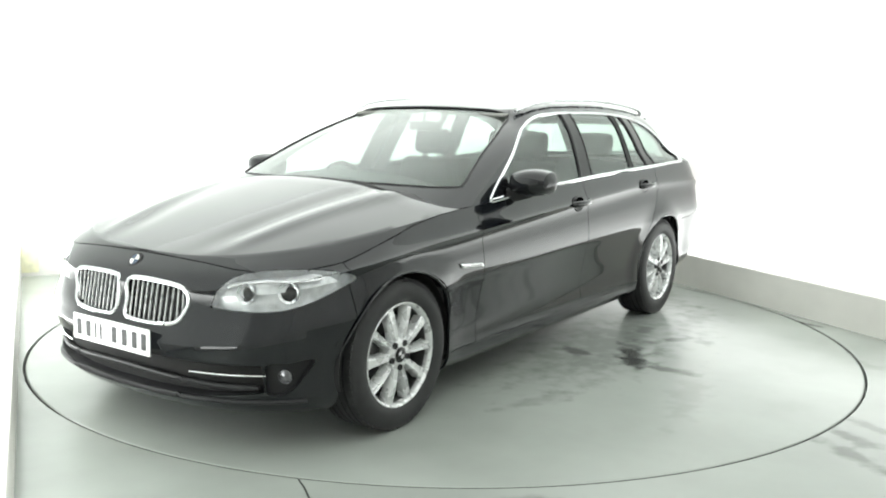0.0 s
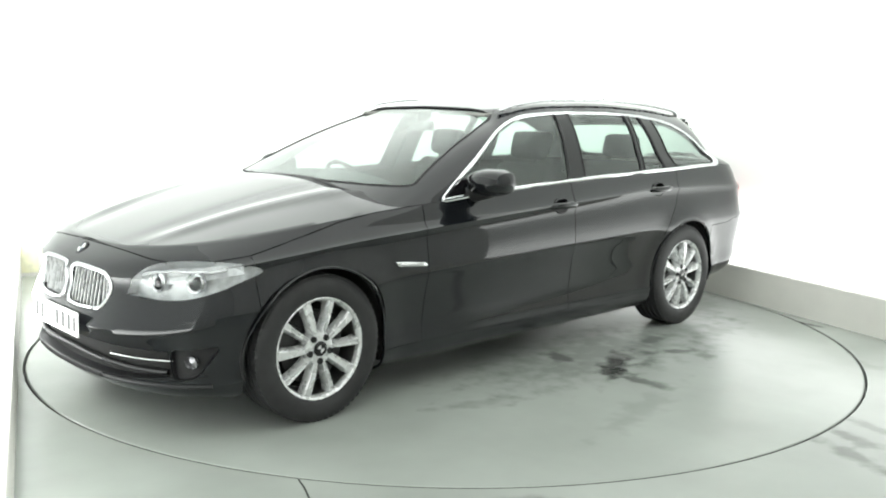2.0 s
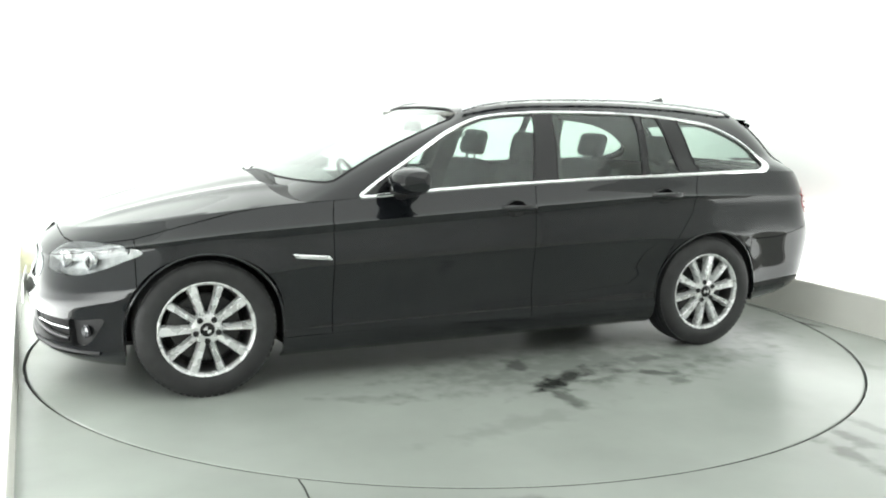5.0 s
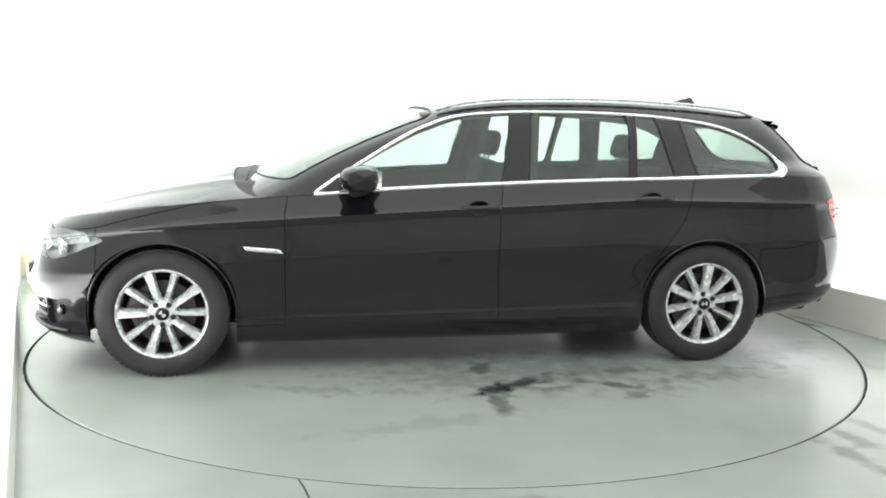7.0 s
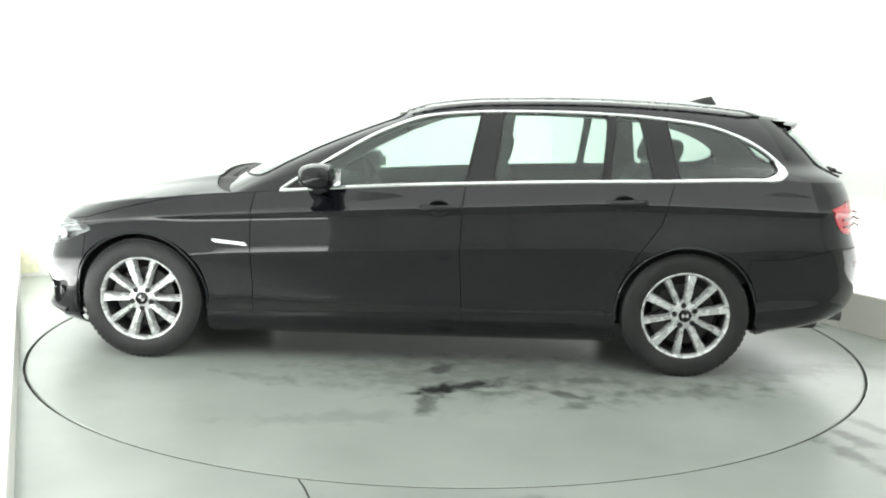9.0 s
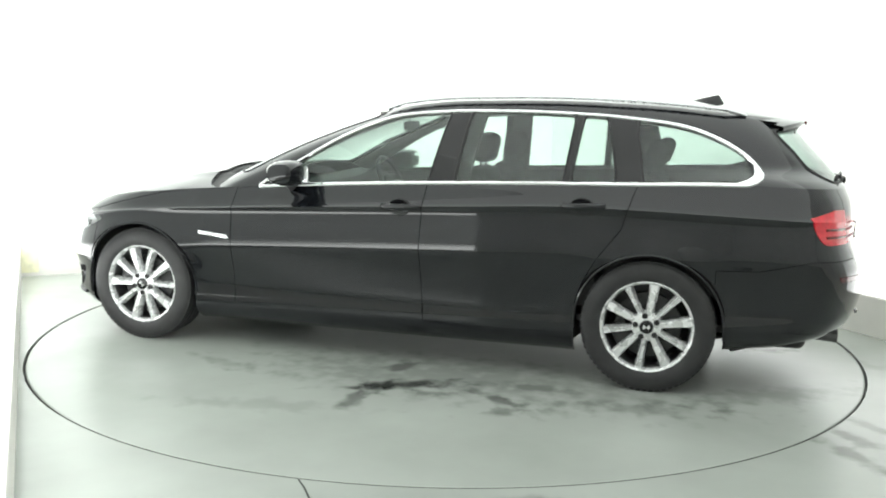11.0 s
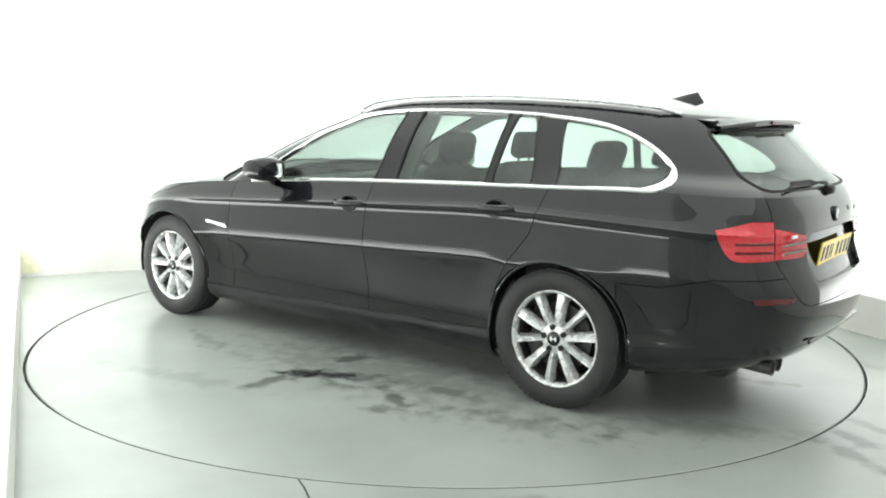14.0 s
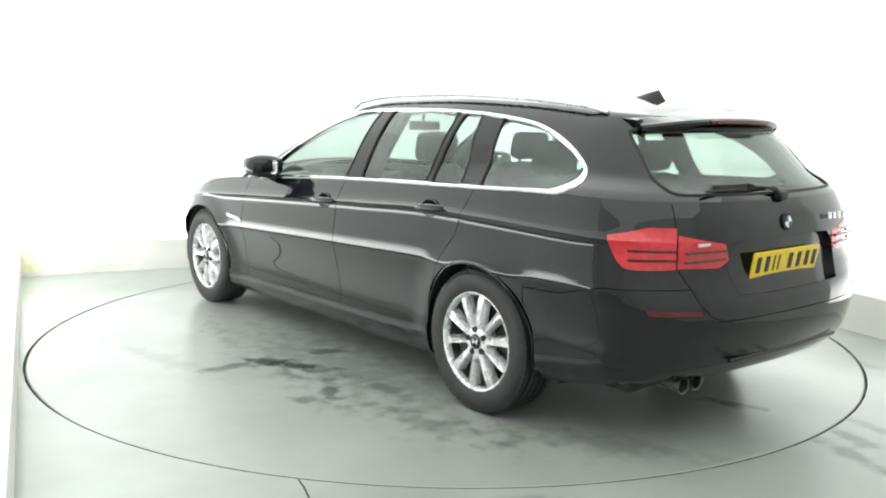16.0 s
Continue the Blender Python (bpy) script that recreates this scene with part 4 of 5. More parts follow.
def surface_near(bm, y, z):
    """The point and normal of a sheet nearest to a place seen from the end of the car."""
    bm.normal_update()
    f = min(bm.faces, key=lambda f: (f.calc_center_median().y - y) ** 2 + (f.calc_center_median().z - z) ** 2)
    return f.calc_center_median(), f.normal.copy()


def ring_at(bm, p, n, profile, seg=28):
    """A turned piece whose axis leaves the surface at p along n."""
    t = bmesh.new()
    spin_into(t, profile, seg)
    m = Matrix.Translation(p) @ n.to_track_quat("Y", "Z").to_matrix().to_4x4()
    bmesh.ops.transform(t, matrix=m, verts=t.verts)
    me = bpy.data.meshes.new("joint")
    t.to_mesh(me)
    t.free()
    bm.from_mesh(me)
    bpy.data.meshes.remove(me)
    return bm


def nose_point(y, z, out=0.0):
    """A point of the nose at a height, from above."""
    zb, zc, zt = Z_BOTTOM(2.22), Z_CREASE(2.22), Z_TOP(2.22)
    if z <= zc:
        f = max(0.0, (z - zb) / (zc - zb))
        xf, wide, lf = LOW_XF(f), WIDE - LOW_IN(f), 0.66 + 0.06 * f
    else:
        g = min(1.0, (z - zc) / (zt - zc))
        xf, wide, lf = UP_XF(g), WIDE - UP_IN(g), 0.72 + 0.10 * g
    s = min(0.999, abs(y) / wide)
    return Vector((xf - lf + lf * (1 - s ** 2.55) ** (1 / 2.55) + out, y, z))


heads = both("headlamp", recessed(head_sheet, 0.05), HOUSING, car, "clear headlamp with two round projectors")
both_walls = rim_wall(head_sheet, 0.05)
for src, ob, sgn in ((both_walls, heads[0], 1), (flipped(both_walls), heads[1], -1)):
    part("lamp_surround", shifted(src), HOUSING, ob)
for y, z, r in ((0.625, 0.660, 0.040), (0.74, 0.675, 0.043)):
    p, n = surface_near(head_sheet, y, z)
    n = (n + Vector((1.2, 0, 0))).normalized()
    ring = ring_at(bmesh.new(), p - n * 0.045, n, [(r * 0.72, 0.0), (r * 0.78, 0.024), (r, 0.030), (r * 1.06, 0.024), (r * 1.06, 0.0)])
    bulb = ring_at(bmesh.new(), p - n * 0.045, n, [(0.0001, 0.026), (r * 0.4, 0.022), (r * 0.7, 0.006), (r * 0.72, -0.01)])
    for src, o in ((ring, heads[0]), (flipped(ring), heads[1])):
        part("projector_ring", shifted(src), CHROME, o)
    for src, o in ((bulb, heads[0]), (flipped(bulb), heads[1])):
        part("projector_lens", shifted(src), GLOSS_BLACK, o)
brow = bmesh.new()
for k in range(1):
    line = []
    for j in range(14):
        y = 0.50 + 0.34 * j / 13
        p, n = surface_near(head_sheet, y, 0.708 + 0.022 * min(1, j / 6))
        line.append(p - n * 0.022)
    line = [sum(line[max(0, i - 1):i + 2], Vector()) / len(line[max(0, i - 1):i + 2]) for i in range(len(line))]
    tube_into(brow, line, 0.009, 8, False, (0.006, 0.016))
for src, o in ((brow, heads[0]), (flipped(brow), heads[1])):
    part("lamp_brow", shifted(src), CLEAR_LAMP, o)
for src, o in ((head_sheet, heads[0]), (flipped(head_sheet), heads[1])):
    ob = part("lamp_lens", shifted(thick(src.copy(), 0.004)), LAMP_GLASS, o)
    ob.visible_shadow = False


grilles = both("kidney_grille", recessed(kid_sheet, 0.05), LINER, car, "chrome-framed kidney grille with upright slats")
frame_bead = edge_tube(kid_sheet, 0.007, 0.010, None, (0.0068, 0.009))
for src, o in ((frame_bead, grilles[0]), (flipped(frame_bead), grilles[1])):
    part("grille_frame", shifted(src), CHROME, o, "bright chrome surround")
for k in range(11):
    y = 0.050 + 0.030 * k
    line = []
    for j in range(9):
        z = 0.520 + 0.160 * j / 8
        if y > 0.31:
            z = 0.535 + (0.72 - y) / 0.41 * 0.14 * j / 8
        line.append((z, j))
    p0, p1 = nose_point(y, line[0][0], -0.020), nose_point(y, line[-1][0], -0.012)
    line = [p0.lerp(p1, j / 8) for _, j in line]
    bm = bmesh.new()
    tube_into(bm, line, 0.006, 6, False, (0.0055, 0.0032))
    for src, o in ((bm, grilles[0]), (flipped(bm), grilles[1])):
        part("slat", shifted(src), ALLOY, o)


def tube(pts, r, n=8, closed=False, flat=None):
    return tube_into(bmesh.new(), pts, r, n, closed, flat)


def slab(rows, mat_thick):
    """A curved plate from rows of points, with thickness."""
    return thick(sheet(rows), mat_thick)


# lower intake: dark mesh behind two bright bars
part("lower_intake", shifted(joined(recessed(intake_sheet, 0.045))), LINER, car, "black lower air intake")
part("intake_surround", shifted(joined(rim_wall(intake_sheet, 0.045))), TRIM_BLACK, car)


for sgn in (1, -1):
    part("intake_bar", shifted(tube([nose_point(sgn * (0.40 + 0.29 * k / 12), 0.342, -0.012) for k in range(13)], 0.004, 8, False, (0.0045, 0.006))), CHROME, car, "thin chrome intake bar")
part("intake_blade", shifted(tube([nose_point(-0.66 + 1.32 * k / 40, 0.300 - 0.012 * math.cos(k / 40 * math.pi * 2), -0.022) for k in range(41)], 0.01, 8, False, (0.012, 0.012))), TRIM_BLACK, car)
part("front_lip", shifted(tube([nose_point(-0.80 + 1.60 * k / 48, 0.236, 0.000) for k in range(49)], 0.012, 8, False, (0.010, 0.014))), TRIM_BLACK, car, "black front lip")
fogs = both("fog_lamp", recessed(fog_sheet, 0.03), TRIM_BLACK, car, "round fog lamp in a black surround")
fw_ = rim_wall(fog_sheet, 0.03)
fp, fn = surface_near(fog_sheet, 0.752, 0.335)
fn = (fn + Vector((0.8, 0, 0))).normalized()
fr = ring_at(bmesh.new(), fp - fn * 0.028, fn, [(0.0001, 0.014), (0.012, 0.012), (0.022, 0.008), (0.026, 0.016), (0.030, 0.014), (0.030, 0.0)])
for src, o in ((fw_, fogs[0]), (flipped(fw_), fogs[1])):
    part("fog_surround", shifted(src), TRIM_BLACK, o)
for src, o in ((fr, fogs[0]), (flipped(fr), fogs[1])):
    part("fog_lens", shifted(src), FOG_GLASS, o, "round fog lamp lens")


# -- plates: bars stand for the characters --
def plate(name, x, z, face, mat, parent, label, tilt):
    holder = new(name)
    holder.parent = parent
    holder["label"] = label
    holder.matrix_basis = Matrix.Translation((x + OX, 0, z)) @ Matrix.Rotation(radians(tilt), 4, "Y") @ (Matrix.Identity(4) if face > 0 else Matrix.Rotation(math.pi, 4, "Z"))
    bm = box(-0.004, 0.004, -0.26, 0.26, -0.0555, 0.0555, 0.003)
    part("plate_panel", bm, mat, holder, smooth=False)
    for i, y in enumerate((-0.215, -0.150, -0.098, -0.062, 0.030, 0.098, 0.165, 0.225)):
        w = 0.006 if i in (2, 3) else 0.016
        part("character_bar", box(0.0042, 0.0056, y - w, y + w, -0.034, 0.034), TRIM_BLACK, holder, smooth=False)
    return holder


plate("number_plate", 2.298, 0.447, 1, PLATE_W, car, "white front number plate with dark bars", -1)
recess = part("plate_recess", shifted(joined(recessed(recess_sheet, 0.028))), PAINT, gate, "black plate recess in the tailgate")
part("recess_wall", shifted(joined(rim_wall(recess_sheet, 0.028))), PAINT, gate)
plate("number_plate", -2.478, 0.776, -1, PLATE_Y, car, "yellow rear number plate with dark bars", -9)

# -- roundels: plain two-tone discs --
def roundel(p, n, parent):
    bm = ring_at(bmesh.new(), p, n, [(0.0001, 0.006), (0.026, 0.006), (0.027, 0.008), (0.035, 0.007), (0.037, 0.003), (0.037, -0.004)], 40)
    ob = part("roundel", shifted(bm), GLOSS_BLACK, parent, "small round two-tone badge")
    for k in range(4):
        bm = bmesh.new()
        vs = [bm.verts.new((0, 0.0085, 0))] + [bm.verts.new((0.025 * math.cos(a), 0.0085, 0.025 * math.sin(a))) for a in [k * math.pi / 2 + math.pi / 2 * j / 8 for j in range(9)]]
        f = bm.faces.new(vs)
        for v in bmesh.ops.extrude_face_region(bm, geom=[f])["geom"]:
            if isinstance(v, bmesh.types.BMVert):
                v.co.y -= 0.004
        bmesh.ops.recalc_face_normals(bm, faces=bm.faces)
        m = Matrix.Translation(Vector(p)) @ Vector(n).to_track_quat("Y", "Z").to_matrix().to_4x4()
        bmesh.ops.transform(bm, matrix=m, verts=bm.verts)
        part("badge_quarter", shifted(bm), (PLATE_W if k % 2 else BLUE), ob, smooth=False)


BLUE = material("blue_enamel", (0.05, 0.075, 0.12), 0.2, coat=0.5, spread=0.1, scale=40)
roundel((2.163, 0, 0.741), Vector((0.75, 0, 0.66)), car)
roundel((-2.470, 0, 0.945), Vector((-1, 0, 0.12)), gate)
for k in range(4):
    part("badge_bar", shifted(box(-2.474, -2.466, -0.50 + 0.042 * k, -0.50 + 0.042 * k + 0.030, 0.938, 0.966, 0.002)), CHROME, gate, "small chrome lettering bar")

# -- tail lamps --
lamps_out = both("tail_lamp", thick(tail_out.copy(), 0.03, 0.003), RED_LAMP, car, "glossy red tail lamp wrapping the corner")
lamps_in = both("inner_tail_lamp", thick(tail_in.copy(), 0.03, 0.002), RED_LAMP, gate, "glossy red lamp on the tailgate")


def corner_line(z, a, b, steps, out):
    """A line along the rear corner at height z between two places of the outline."""
    pts = []
    for k in range(steps + 1):
        i = a + (b - a) * k / steps
        i0 = int(math.floor(i))
        f = (z - Z_BOTTOM(-2.4)) / (Z_CREASE(-2.4) - Z_BOTTOM(-2.4))
        if f <= 1:
            p, q = Vector(lower_point(f, None, i0)), Vector(lower_point(f, None, min(i0 + 1, N_OUT - 1)))
        else:
            g = (z - Z_CREASE(-2.4)) / (Z_TOP(-2.4) - Z_CREASE(-2.4))
            p, q = Vector(lower_point(None, g, i0)), Vector(lower_point(None, g, min(i0 + 1, N_OUT - 1)))
        c = p.lerp(q, i - i0)
        away = Vector((c.x + 2.05, c.y - 0.45, 0)).normalized()
        pts.append(c + away * out)
    return pts


def outline_index(x):
    """Number of the outline's point on the rear corner at x."""
    best = min(range(60, N_OUT), key=lambda i: abs(lower_point(0.85, None, i)[0] - x))
    return best


i_a, i_b = outline_index(-2.29), outline_index(-2.405)
for z in (0.822, 0.858):
    bm = tube(corner_line(z, i_a, i_b, 16, 0.004), 0.005, 6, False, (0.006, 0.007))
    for src, o in ((bm, lamps_out[0]), (flipped(bm), lamps_out[1])):
        part("lamp_rib", shifted(src), RED_DARK, o)
for z in (0.818, 0.853):
    bm = tube([Vector((nx, ny, z)) for nx, ny in [(-2.430 - 0.033 * k / 10 - 0.004, 0.655 - 0.22 * k / 10) for k in range(11)]], 0.004, 6, False, (0.006, 0.006))
    for src, o in ((bm, lamps_in[0]), (flipped(bm), lamps_in[1])):
        part("lamp_rib", shifted(src), RED_DARK, o)
bm = box(-2.452, -2.440, 0.52, 0.59, 0.876, 0.889, 0.004)
for src, o in ((bm, lamps_in[0]), (flipped(bm), lamps_in[1])):
    part("reversing_lamp", shifted(src), CLEAR_LAMP, o, "clear reversing lamp strip")
both("rear_reflector", thick(refl_sheet, 0.012, 0.002), RED_DARK, car, "slim red bumper reflector")
# bead added along the bumper's lower crease, shaped to catch a highlight
part("bumper_strip", shifted(tube([(-2.512 + 0.10 * abs(y) ** 3, y, 0.402 + 0.0 * y) for y in np.linspace(-0.42, 0.42, 31)], 0.006, 8, False, (0.007, 0.010))), PAINT, car)

# -- tailpipes --
for y in (0.575, 0.485):
    bm = ring_at(bmesh.new(), Vector((-2.30, y, 0.305)), Vector((-1, 0, -0.06)), [(0.026, -0.15), (0.034, -0.15), (0.034, 0.095), (0.037, 0.102), (0.036, 0.106), (0.030, 0.102), (0.029, -0.1), (0.0001, -0.1)], 28)
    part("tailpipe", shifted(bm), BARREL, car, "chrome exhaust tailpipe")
part("silencer", shifted(box(-2.25, -1.95, 0.35, 0.72, 0.24, 0.36, 0.04, 4)), DARK_METAL, car)

# -- roof rails, aerial fin, spoiler --
def rail_line(x):
    return (x, (0.612 - 0.02 * max(0, x + 0.3)) * narrowing(x, 1), Z_RAIL(x) + 0.020)


rl = [(0.03, 0.585, Z_RAIL(0.03) + 0.006)] + [rail_line(x) for x in np.linspace(-0.08, -1.80, 40)] + [(-1.90, 0.590 * narrowing(-1.90, 1), Z_RAIL(-1.90) + 0.004)]
both("roof_rail", tube(rl, 0.012, 8, False, (0.009, 0.012)), RAIL, car, "low satin metal roof rail")
fin = bmesh.new()
prof = [(-1.545, 0.010, 1.462), (-1.63, 0.026, 1.483), (-1.70, 0.030, 1.500), (-1.755, 0.024, 1.512), (-1.785, 0.020, 1.470), (-1.79, 0.02, 1.44)]
rows = []
for x, w, z in prof:
    zb = Z_ROOF(x) - 0.01
    rows.append([(x, w * 1.3, zb), (x, w, zb + (z - zb) * 0.35), (x, w * 0.5, zb + (z - zb) * 0.8), (x, 0, z), (x, -w * 0.5, zb + (z - zb) * 0.8), (x, -w, zb + (z - zb) * 0.35), (x, -w * 1.3, zb)])
fin = sheet(rows)
bmesh.ops.holes_fill(fin, edges=[e for e in fin.edges if len(e.link_faces) == 1])
bmesh.ops.recalc_face_normals(fin, faces=fin.faces)
part("aerial_fin", shifted(fin), GLOSS_BLACK, car, "small black shark-fin aerial")
rows = []
for k in range(31):
    y = -0.52 + 1.04 * k / 30
    s = abs(y) / 0.52
    back = -2.215 + 0.13 * s ** 3
    z0 = 1.428 - 0.045 * s ** 2
    z1 = 1.378 - 0.035 * s ** 2.5
    rows.append([(-1.93, y, z0 - 0.006), (-2.05, y, z0 - 0.016), (back + 0.05, y, z1 + 0.010), (back + 0.008, y, z1 + 0.002), (back, y, z1 - 0.008), (back + 0.006, y, z1 - 0.022), (back + 0.06, y, z1 - 0.034), (-2.06, y, z1 - 0.04)])
sp = sheet(rows)
bmesh.ops.holes_fill(sp, edges=[e for e in sp.edges if len(e.link_faces) == 1])
bmesh.ops.recalc_face_normals(sp, faces=sp.faces)
part("roof_spoiler", shifted(sp), PAINT, gate, "black roof spoiler over the rear window")
part("brake_light", shifted(tube([(-2.217 + 0.13 * (abs(y) / 0.6) ** 3, y, 1.366 - 0.035 * (abs(y) / 0.6) ** 2.5) for y in np.linspace(-0.22, 0.22, 15)], 0.006, 8, False, (0.007, 0.010))), RED_DARK, gate, "slim dark red high-level brake light")

# -- rear wiper --
part("rear_wiper", shifted(tube([(-2.42, 0.0, 1.055), (-2.425, 0.03, 1.085), (-2.40, 0.22, 1.10), (-2.375, 0.42, 1.098)], 0.010, 8, False, (0.007, 0.013))), TRIM_BLACK, gate, "black rear wiper arm")
part("wiper_blade", shifted(tube([(-2.40 + 0.012 * abs(k - 5) / 5, -0.02 + 0.10 * k * 0.5, 1.088) for k in range(11)], 0.006)), TRIM_BLACK, gate)
part("wiper_boss", shifted(box(-2.455, -2.40, -0.03, 0.03, 1.035, 1.075, 0.012, 3)), TRIM_BLACK, gate)


# -- front wipers --
def screen_point(y, up):
    """A place on the windscreen: up along it from its base."""
    best = None
    for i in range(KG + 1):
        p = green_point(up, i)
        if best is None or abs(p[1] - abs(y)) < abs(best[1] - abs(y)):
            best = p
    return Vector((best[0], math.copysign(best[1], y), best[2]))


for y0, y1, u0, u1 in ((0.64, -0.02, 0.035, 0.055), (-0.08, -0.66, 0.035, 0.06)):
    pts = [screen_point(y0 + (y1 - y0) * k / 12, u0 + (u1 - u0) * k / 12) + Vector((0.0, 0, 0.006)) for k in range(13)]
    pts = [Vector((p.x, y0 + (y1 - y0) * k / 12, p.z)) for k, p in enumerate(pts)]
    sm = [sum(pts[max(0, i - 2):i + 3], Vector()) / len(pts[max(0, i - 2):i + 3]) for i in range(13)]
    w = part("windscreen_wiper", shifted(tube(sm, 0.007, 8, False, (0.005, 0.008))), TRIM_BLACK, car, "black wiper resting on the windscreen")
    arm = [sm[7] + Vector((0, 0, 0.012)), sm[3] + Vector((0.015, 0, 0.004)), Vector((sm[0].x + 0.04, y0 + 0.05 * (1 if y0 > 0 else -1) * 0.2, sm[0].z - 0.03))]
    part("wiper_arm", shifted(tube(arm, 0.007)), TRIM_BLACK, w)
part("bonnet_washer_jet", shifted(box(1.155, 1.175, -0.36, -0.28, 1.006, 1.014, 0.004)), TRIM_BLACK, car)


# -- door handles, mirrors, side vents --
def handle(x, z, y):
    bm = bmesh.new()
    n = 18
    pts = []
    for k in range(n + 1):
        t = k / n
        pts.append((x + 0.105 - 0.21 * t, y + 0.006 + 0.030 * math.sin(math.pi * t) ** 0.5, z + 0.006 * (t - 0.5)))
    return tube_into(bm, pts, 0.012, 10, False, (0.017, 0.012))


def cup(x, z, y):
    return ring_at(bmesh.new(), Vector((x, y - 0.010, z - 0.012)), Vector((0, 1, 0)), [(0.0001, 0.006), (0.050, 0.0085), (0.060, 0.0105), (0.064, 0.006), (0.064, -0.01)], 32)


for (x, z, y), holders in (((-0.17, 0.884, 0.917), doors_front), ((-1.145, 0.932, 0.915), doors_rear)):
    h, c = handle(x, z, y), cup(x + 0.01, z, y)
    for v in c.verts:
        v.co.z = z - 0.006 + (v.co.z - z + 0.012) * 0.70
    for src, dent, o in ((h, c, holders[0]), (flipped(h), flipped(c), holders[1])):
        hd = part("door_handle", shifted(src), PAINT, o, "black body-coloured pull handle")
        part("handle_cup", shifted(dent), GLOSS_BLACK, o)

mir = bmesh.new()
rows = []
for k in range(13):
    t = k / 12
    # rounded shell, seen from the front as a rounded wedge
    y = 0.872 + 0.212 * t
    prof_r = math.sin(math.pi * min(1, 0.18 + 0.76 * t)) ** 0.36 if t < 1 else 0.25
    zc = 1.035 + 0.008 * t
    hz, hx = 0.072 * prof_r, 0.130 * prof_r
    ring = []
    for j in range(20):
        a = 2 * math.pi * j / 20
        cx, cz = math.cos(a), math.sin(a)
        px = hx * (abs(cx) ** 0.8) * (1 if cx > 0 else -0.55)
        ring.append((0.455 + px, y, zc + hz * (abs(cz) ** 0.75) * (1 if cz > 0 else -1)))
    rows.append(ring + [ring[0]])
mir = sheet(rows)
bmesh.ops.holes_fill(mir, edges=[e for e in mir.edges if len(e.link_faces) == 1])
bmesh.ops.recalc_face_normals(mir, faces=mir.faces)
mirrors = both("door_mirror", mir, PAINT, car, "glossy black door mirror")
foot = tube([(0.53, 0.845, 0.968), (0.50, 0.885, 0.975), (0.46, 0.94, 0.992), (0.455, 0.98, 1.0)], 0.03, 10, False, (0.040, 0.016))
glass_m = bmesh.new()
box_into(glass_m, 0.400, 0.406, 0.915, 1.038, 0.992, 1.080, 0.02, 3)
bmesh.ops.rotate(glass_m, cent=(0.403, 0.98, 1.036), matrix=Matrix.Rotation(radians(-22), 3, "Z"), verts=glass_m.verts)
sail = slab([[(0.70, 0.852, 0.955), (0.50, 0.858, 0.970)], [(0.64, 0.838, 1.0), (0.50, 0.845, 1.0)], [(0.56, 0.815, 1.05), (0.50, 0.82, 1.06)]], 0.012)
for k, o in enumerate(mirrors):
    f = (lambda b: b.copy()) if k == 0 else flipped
    part("mirror_foot", shifted(f(foot)), TRIM_BLACK, o)
    part("mirror_glass", shifted(f(glass_m)), CHROME, o, "mirror glass")
    part("mirror_sail", shifted(f(sail)), GLOSS_BLACK, o)

vent = bmesh.new()
box_into(vent, 0.885, 1.06, 0.922, 0.936, 0.655, 0.680, 0.006, 3)
for v in vent.verts:
    v.co.z += (v.co.x - 0.97) * 0.10
    v.co.x += (v.co.z - 0.668) * 0.8
vents = both("wing_vent", vent, CHROME, car, "chrome side vent with indicator")
ind = tube([(1.045, 0.936, 0.672), (0.96, 0.938, 0.668), (0.90, 0.937, 0.664)], 0.004, 6, False, (0.006, 0.003))
for k, o in enumerate(vents):
    part("vent_blade", shifted(ind.copy() if k == 0 else flipped(ind)), CLEAR_LAMP, o)


# -- cabin --
def seat(x, y, name, back_lean=14, head=True, wide=0.27):
    s = new(name)
    s.parent = car
    s["label"] = "dark cloth car seat with headrest"
    s.matrix_basis = Matrix.Translation((x + OX, y, 0))
    bm = box(-0.02, 0.50, -wide, wide, 0.40, 0.56, 0.06, 4)
    part("cushion", bm, SEAT, s)
    bm = box(-0.075, 0.075, -wide * 0.92, wide * 0.92, 0.0, 0.62, 0.06, 4)
    for v in bm.verts:
        t = v.co.z / 0.62
        v.co.y *= 1 - 0.18 * t * t
        v.co.x += 0.02 * (abs(v.co.y) / wide) ** 2
    bmesh.ops.transform(bm, matrix=Matrix.Translation((0, 0, 0.48)) @ Matrix.Rotation(radians(-back_lean), 4, "Y"), verts=bm.verts)
    part("backrest", bm, SEAT, s)
    if head:
        bm = box(-0.05, 0.05, -0.135, 0.135, 0.665, 0.835, 0.045, 4)
        for yy in (-0.06, 0.06):
            box_into(bm, -0.006, 0.006, yy - 0.006, yy + 0.006, 0.58, 0.70)
        bmesh.ops.transform(bm, matrix=Matrix.Translation((0, 0, 0.46)) @ Matrix.Rotation(radians(-back_lean + 2), 4, "Y"), verts=bm.verts)
        part("headrest", bm, SEAT, s)
    return s


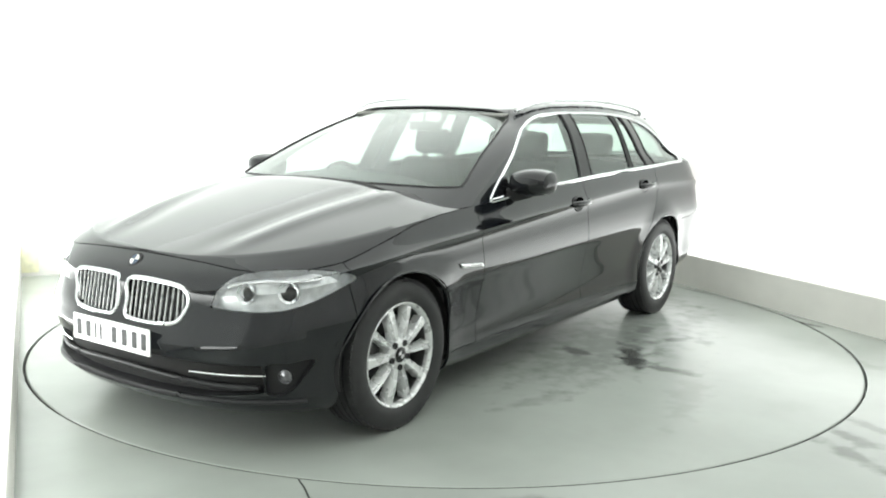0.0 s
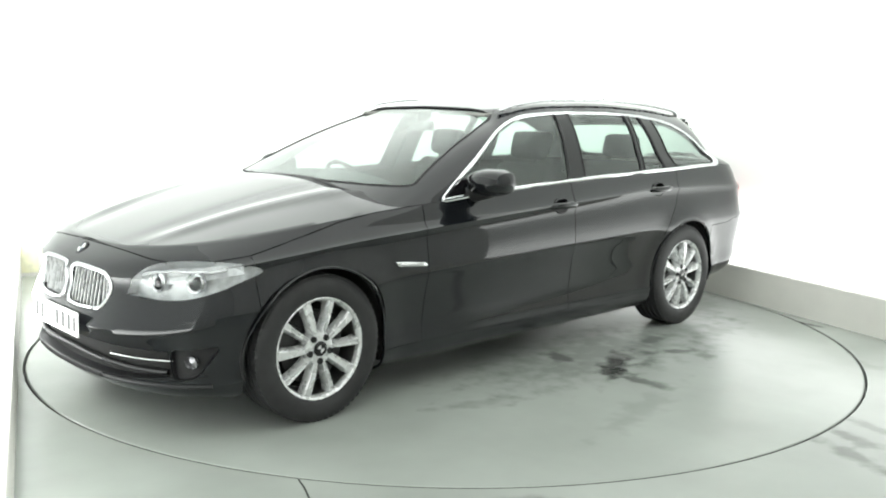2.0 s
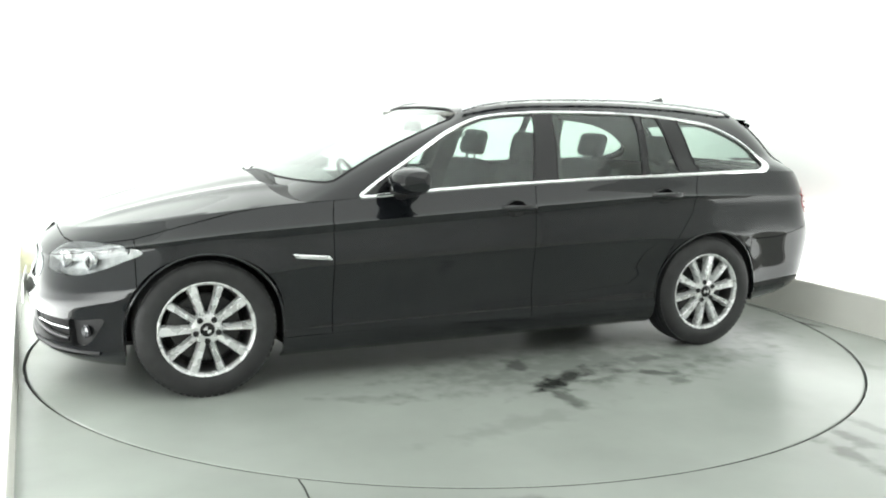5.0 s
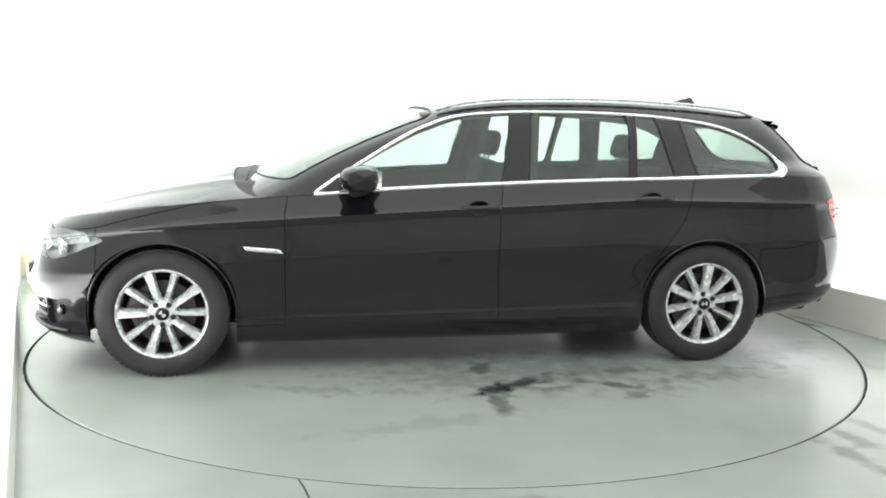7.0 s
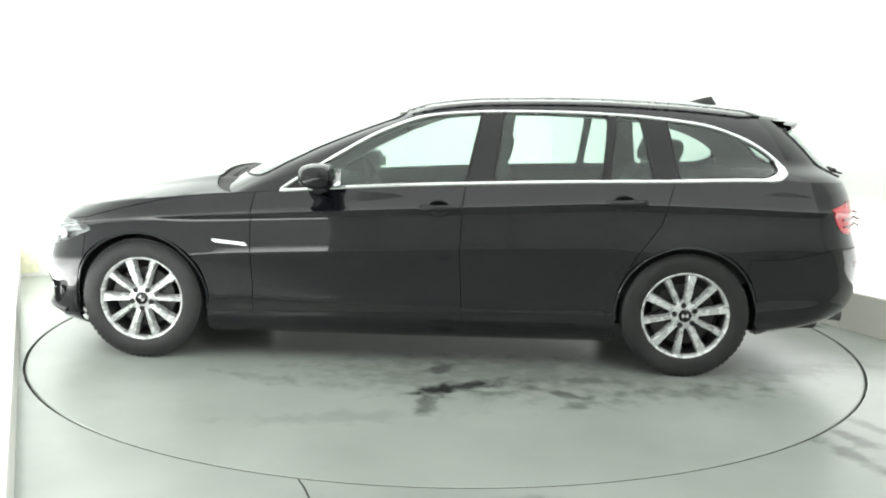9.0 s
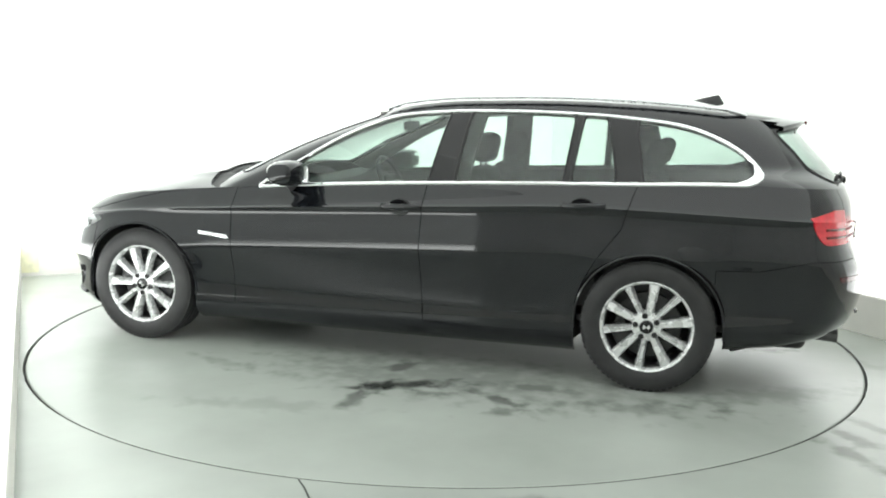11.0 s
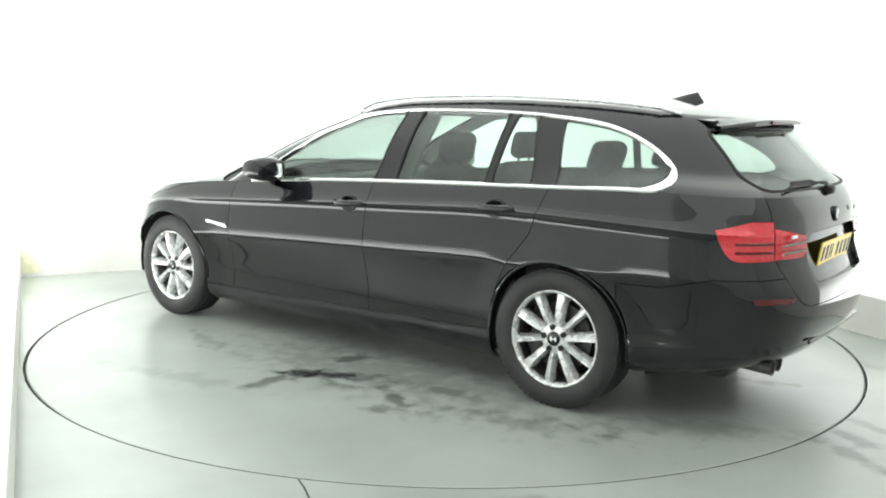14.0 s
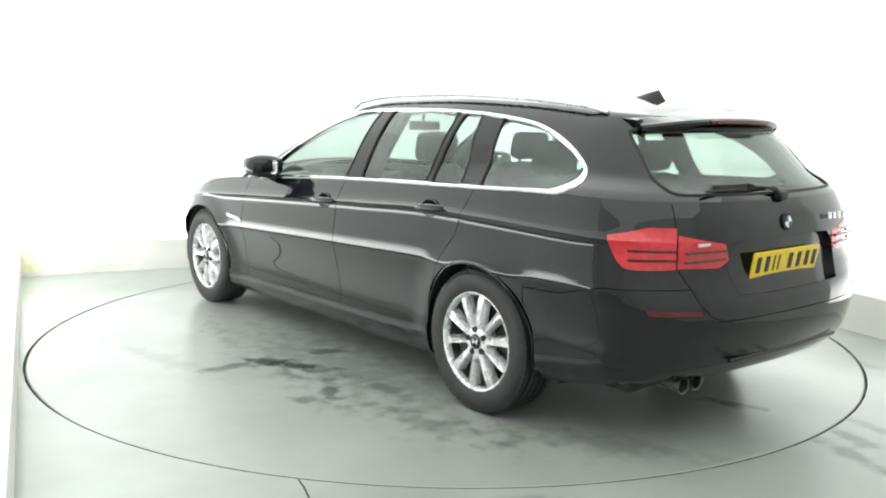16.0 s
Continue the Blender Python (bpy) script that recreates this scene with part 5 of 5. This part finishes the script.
for y in (0.37, -0.37):
    seat(-0.33, y, "front_seat", 15)
for y in (0.38, -0.38):
    seat(-1.22, y, "rear_seat", 20, True, 0.33)
dash_rows = []
for k in range(21):
    y = -0.70 + 1.40 * k / 20
    b = 1 - (abs(y) / 0.9) ** 2 * 0.35
    hump = 0.03 * math.exp(-((y + 0.37) / 0.16) ** 2)
    dash_rows.append([(0.98 * b + 0.02, y, 0.93), (0.80, y, 0.945), (0.62, y, 0.955 + hump), (0.53, y, 0.945 + hump), (0.50, y, 0.90), (0.54, y, 0.70), (0.60, y, 0.45)])
part("dashboard", shifted(slab(dash_rows, 0.01)), CABIN, car, "dark grey dashboard")
sw = new("steering_wheel")
sw.parent = car
sw["label"] = "dark three-spoke steering wheel"
sw.matrix_basis = Matrix.Translation((0.36 + OX, -0.37, 0.905)) @ Matrix.Rotation(radians(-64), 4, "Y")
part("wheel_rim", tube([(0.185 * math.cos(a), 0.185 * math.sin(a), 0) for a in np.linspace(0, 2 * math.pi, 33)[:-1]], 0.015, 10, True), CABIN, sw)
part("wheel_boss", box(-0.08, 0.06, -0.08, 0.08, -0.03, 0.02, 0.025, 3), CABIN, sw)
for a in (90, 270, 180):
    bm = box(0.05, 0.18, -0.018, 0.018, -0.012, 0.008, 0.006)
    bmesh.ops.transform(bm, matrix=Matrix.Rotation(radians(a), 4, "Z"), verts=bm.verts)
    part("wheel_spoke", bm, CABIN, sw)
part("cabin_floor", shifted(box(-2.25, 0.75, -0.74, 0.74, 0.30, 0.34, 0.01)), CABIN, car, smooth=False)
part("load_cover", shifted(box(-2.28, -1.42, -0.66, 0.66, 0.955, 0.975, 0.008)), CABIN, car, "dark roller load cover")
part("rear_view_mirror", shifted(box(0.08, 0.11, -0.12, 0.12, 1.27, 1.33, 0.012, 3)), CABIN, car)
part("mirror_stalk", shifted(tube([(0.10, 0, 1.32), (0.115, 0, 1.345), (0.10, 0, 1.372)], 0.010)), CABIN, car)
both("door_card", slab([[(0.72, 0.80, 0.40), (0.3, 0.815, 0.40), (-0.5, 0.815, 0.40), (-1.2, 0.81, 0.40)], [(0.72, 0.82, 0.70), (0.3, 0.83, 0.70), (-0.5, 0.83, 0.70), (-1.2, 0.83, 0.70)], [(0.72, 0.79, 0.935), (0.3, 0.80, 0.965), (-0.5, 0.80, 1.0), (-1.2, 0.80, 1.025)]], 0.01), CABIN, car, "dark inner door trim")
both("load_side_trim", slab([[(-1.25, 0.80, 0.40), (-1.8, 0.80, 0.5), (-2.25, 0.68, 0.5)], [(-1.25, 0.80, 1.025), (-1.8, 0.79, 1.03), (-2.25, 0.68, 1.02)]], 0.01), CABIN, car, "dark load bay side trim")
both("pillar_trim", slab([[(-0.36, 0.815, 0.99), (-0.50, 0.815, 0.99)], [(-0.40, 0.72, 1.2), (-0.53, 0.72, 1.2)], [(-0.43, 0.62, 1.385), (-0.56, 0.62, 1.385)]], 0.03), CABIN, car)
# grab handle over a door, sun visors
for y in (0.36, -0.36):
    part("sun_visor", shifted(box(-0.08, 0.10, y - 0.19, y + 0.19, 1.365, 1.385, 0.008)), CLOTH, car)


# ---- motion: the turntable starts from rest and then turns steadily, with the car on it ----
def turn_at(t):
    if t < 1.5:
        return float(np.interp(t, [0, 0.5, 1.0, 1.5], [235.27, 233.6, 230.75, 227.35]))
    return 227.35 - 6.77 * (t - 1.5)


def motions():
    times = [0.0, 0.5, 1.0, 1.5, 2.0] + [float(i) for i in range(3, 17)]
    rows = [(t, pose(0, 0, 0, 0, 0, turn_at(t))) for t in times]
    walk(disc, rows)
    walk(car, rows)


motions()
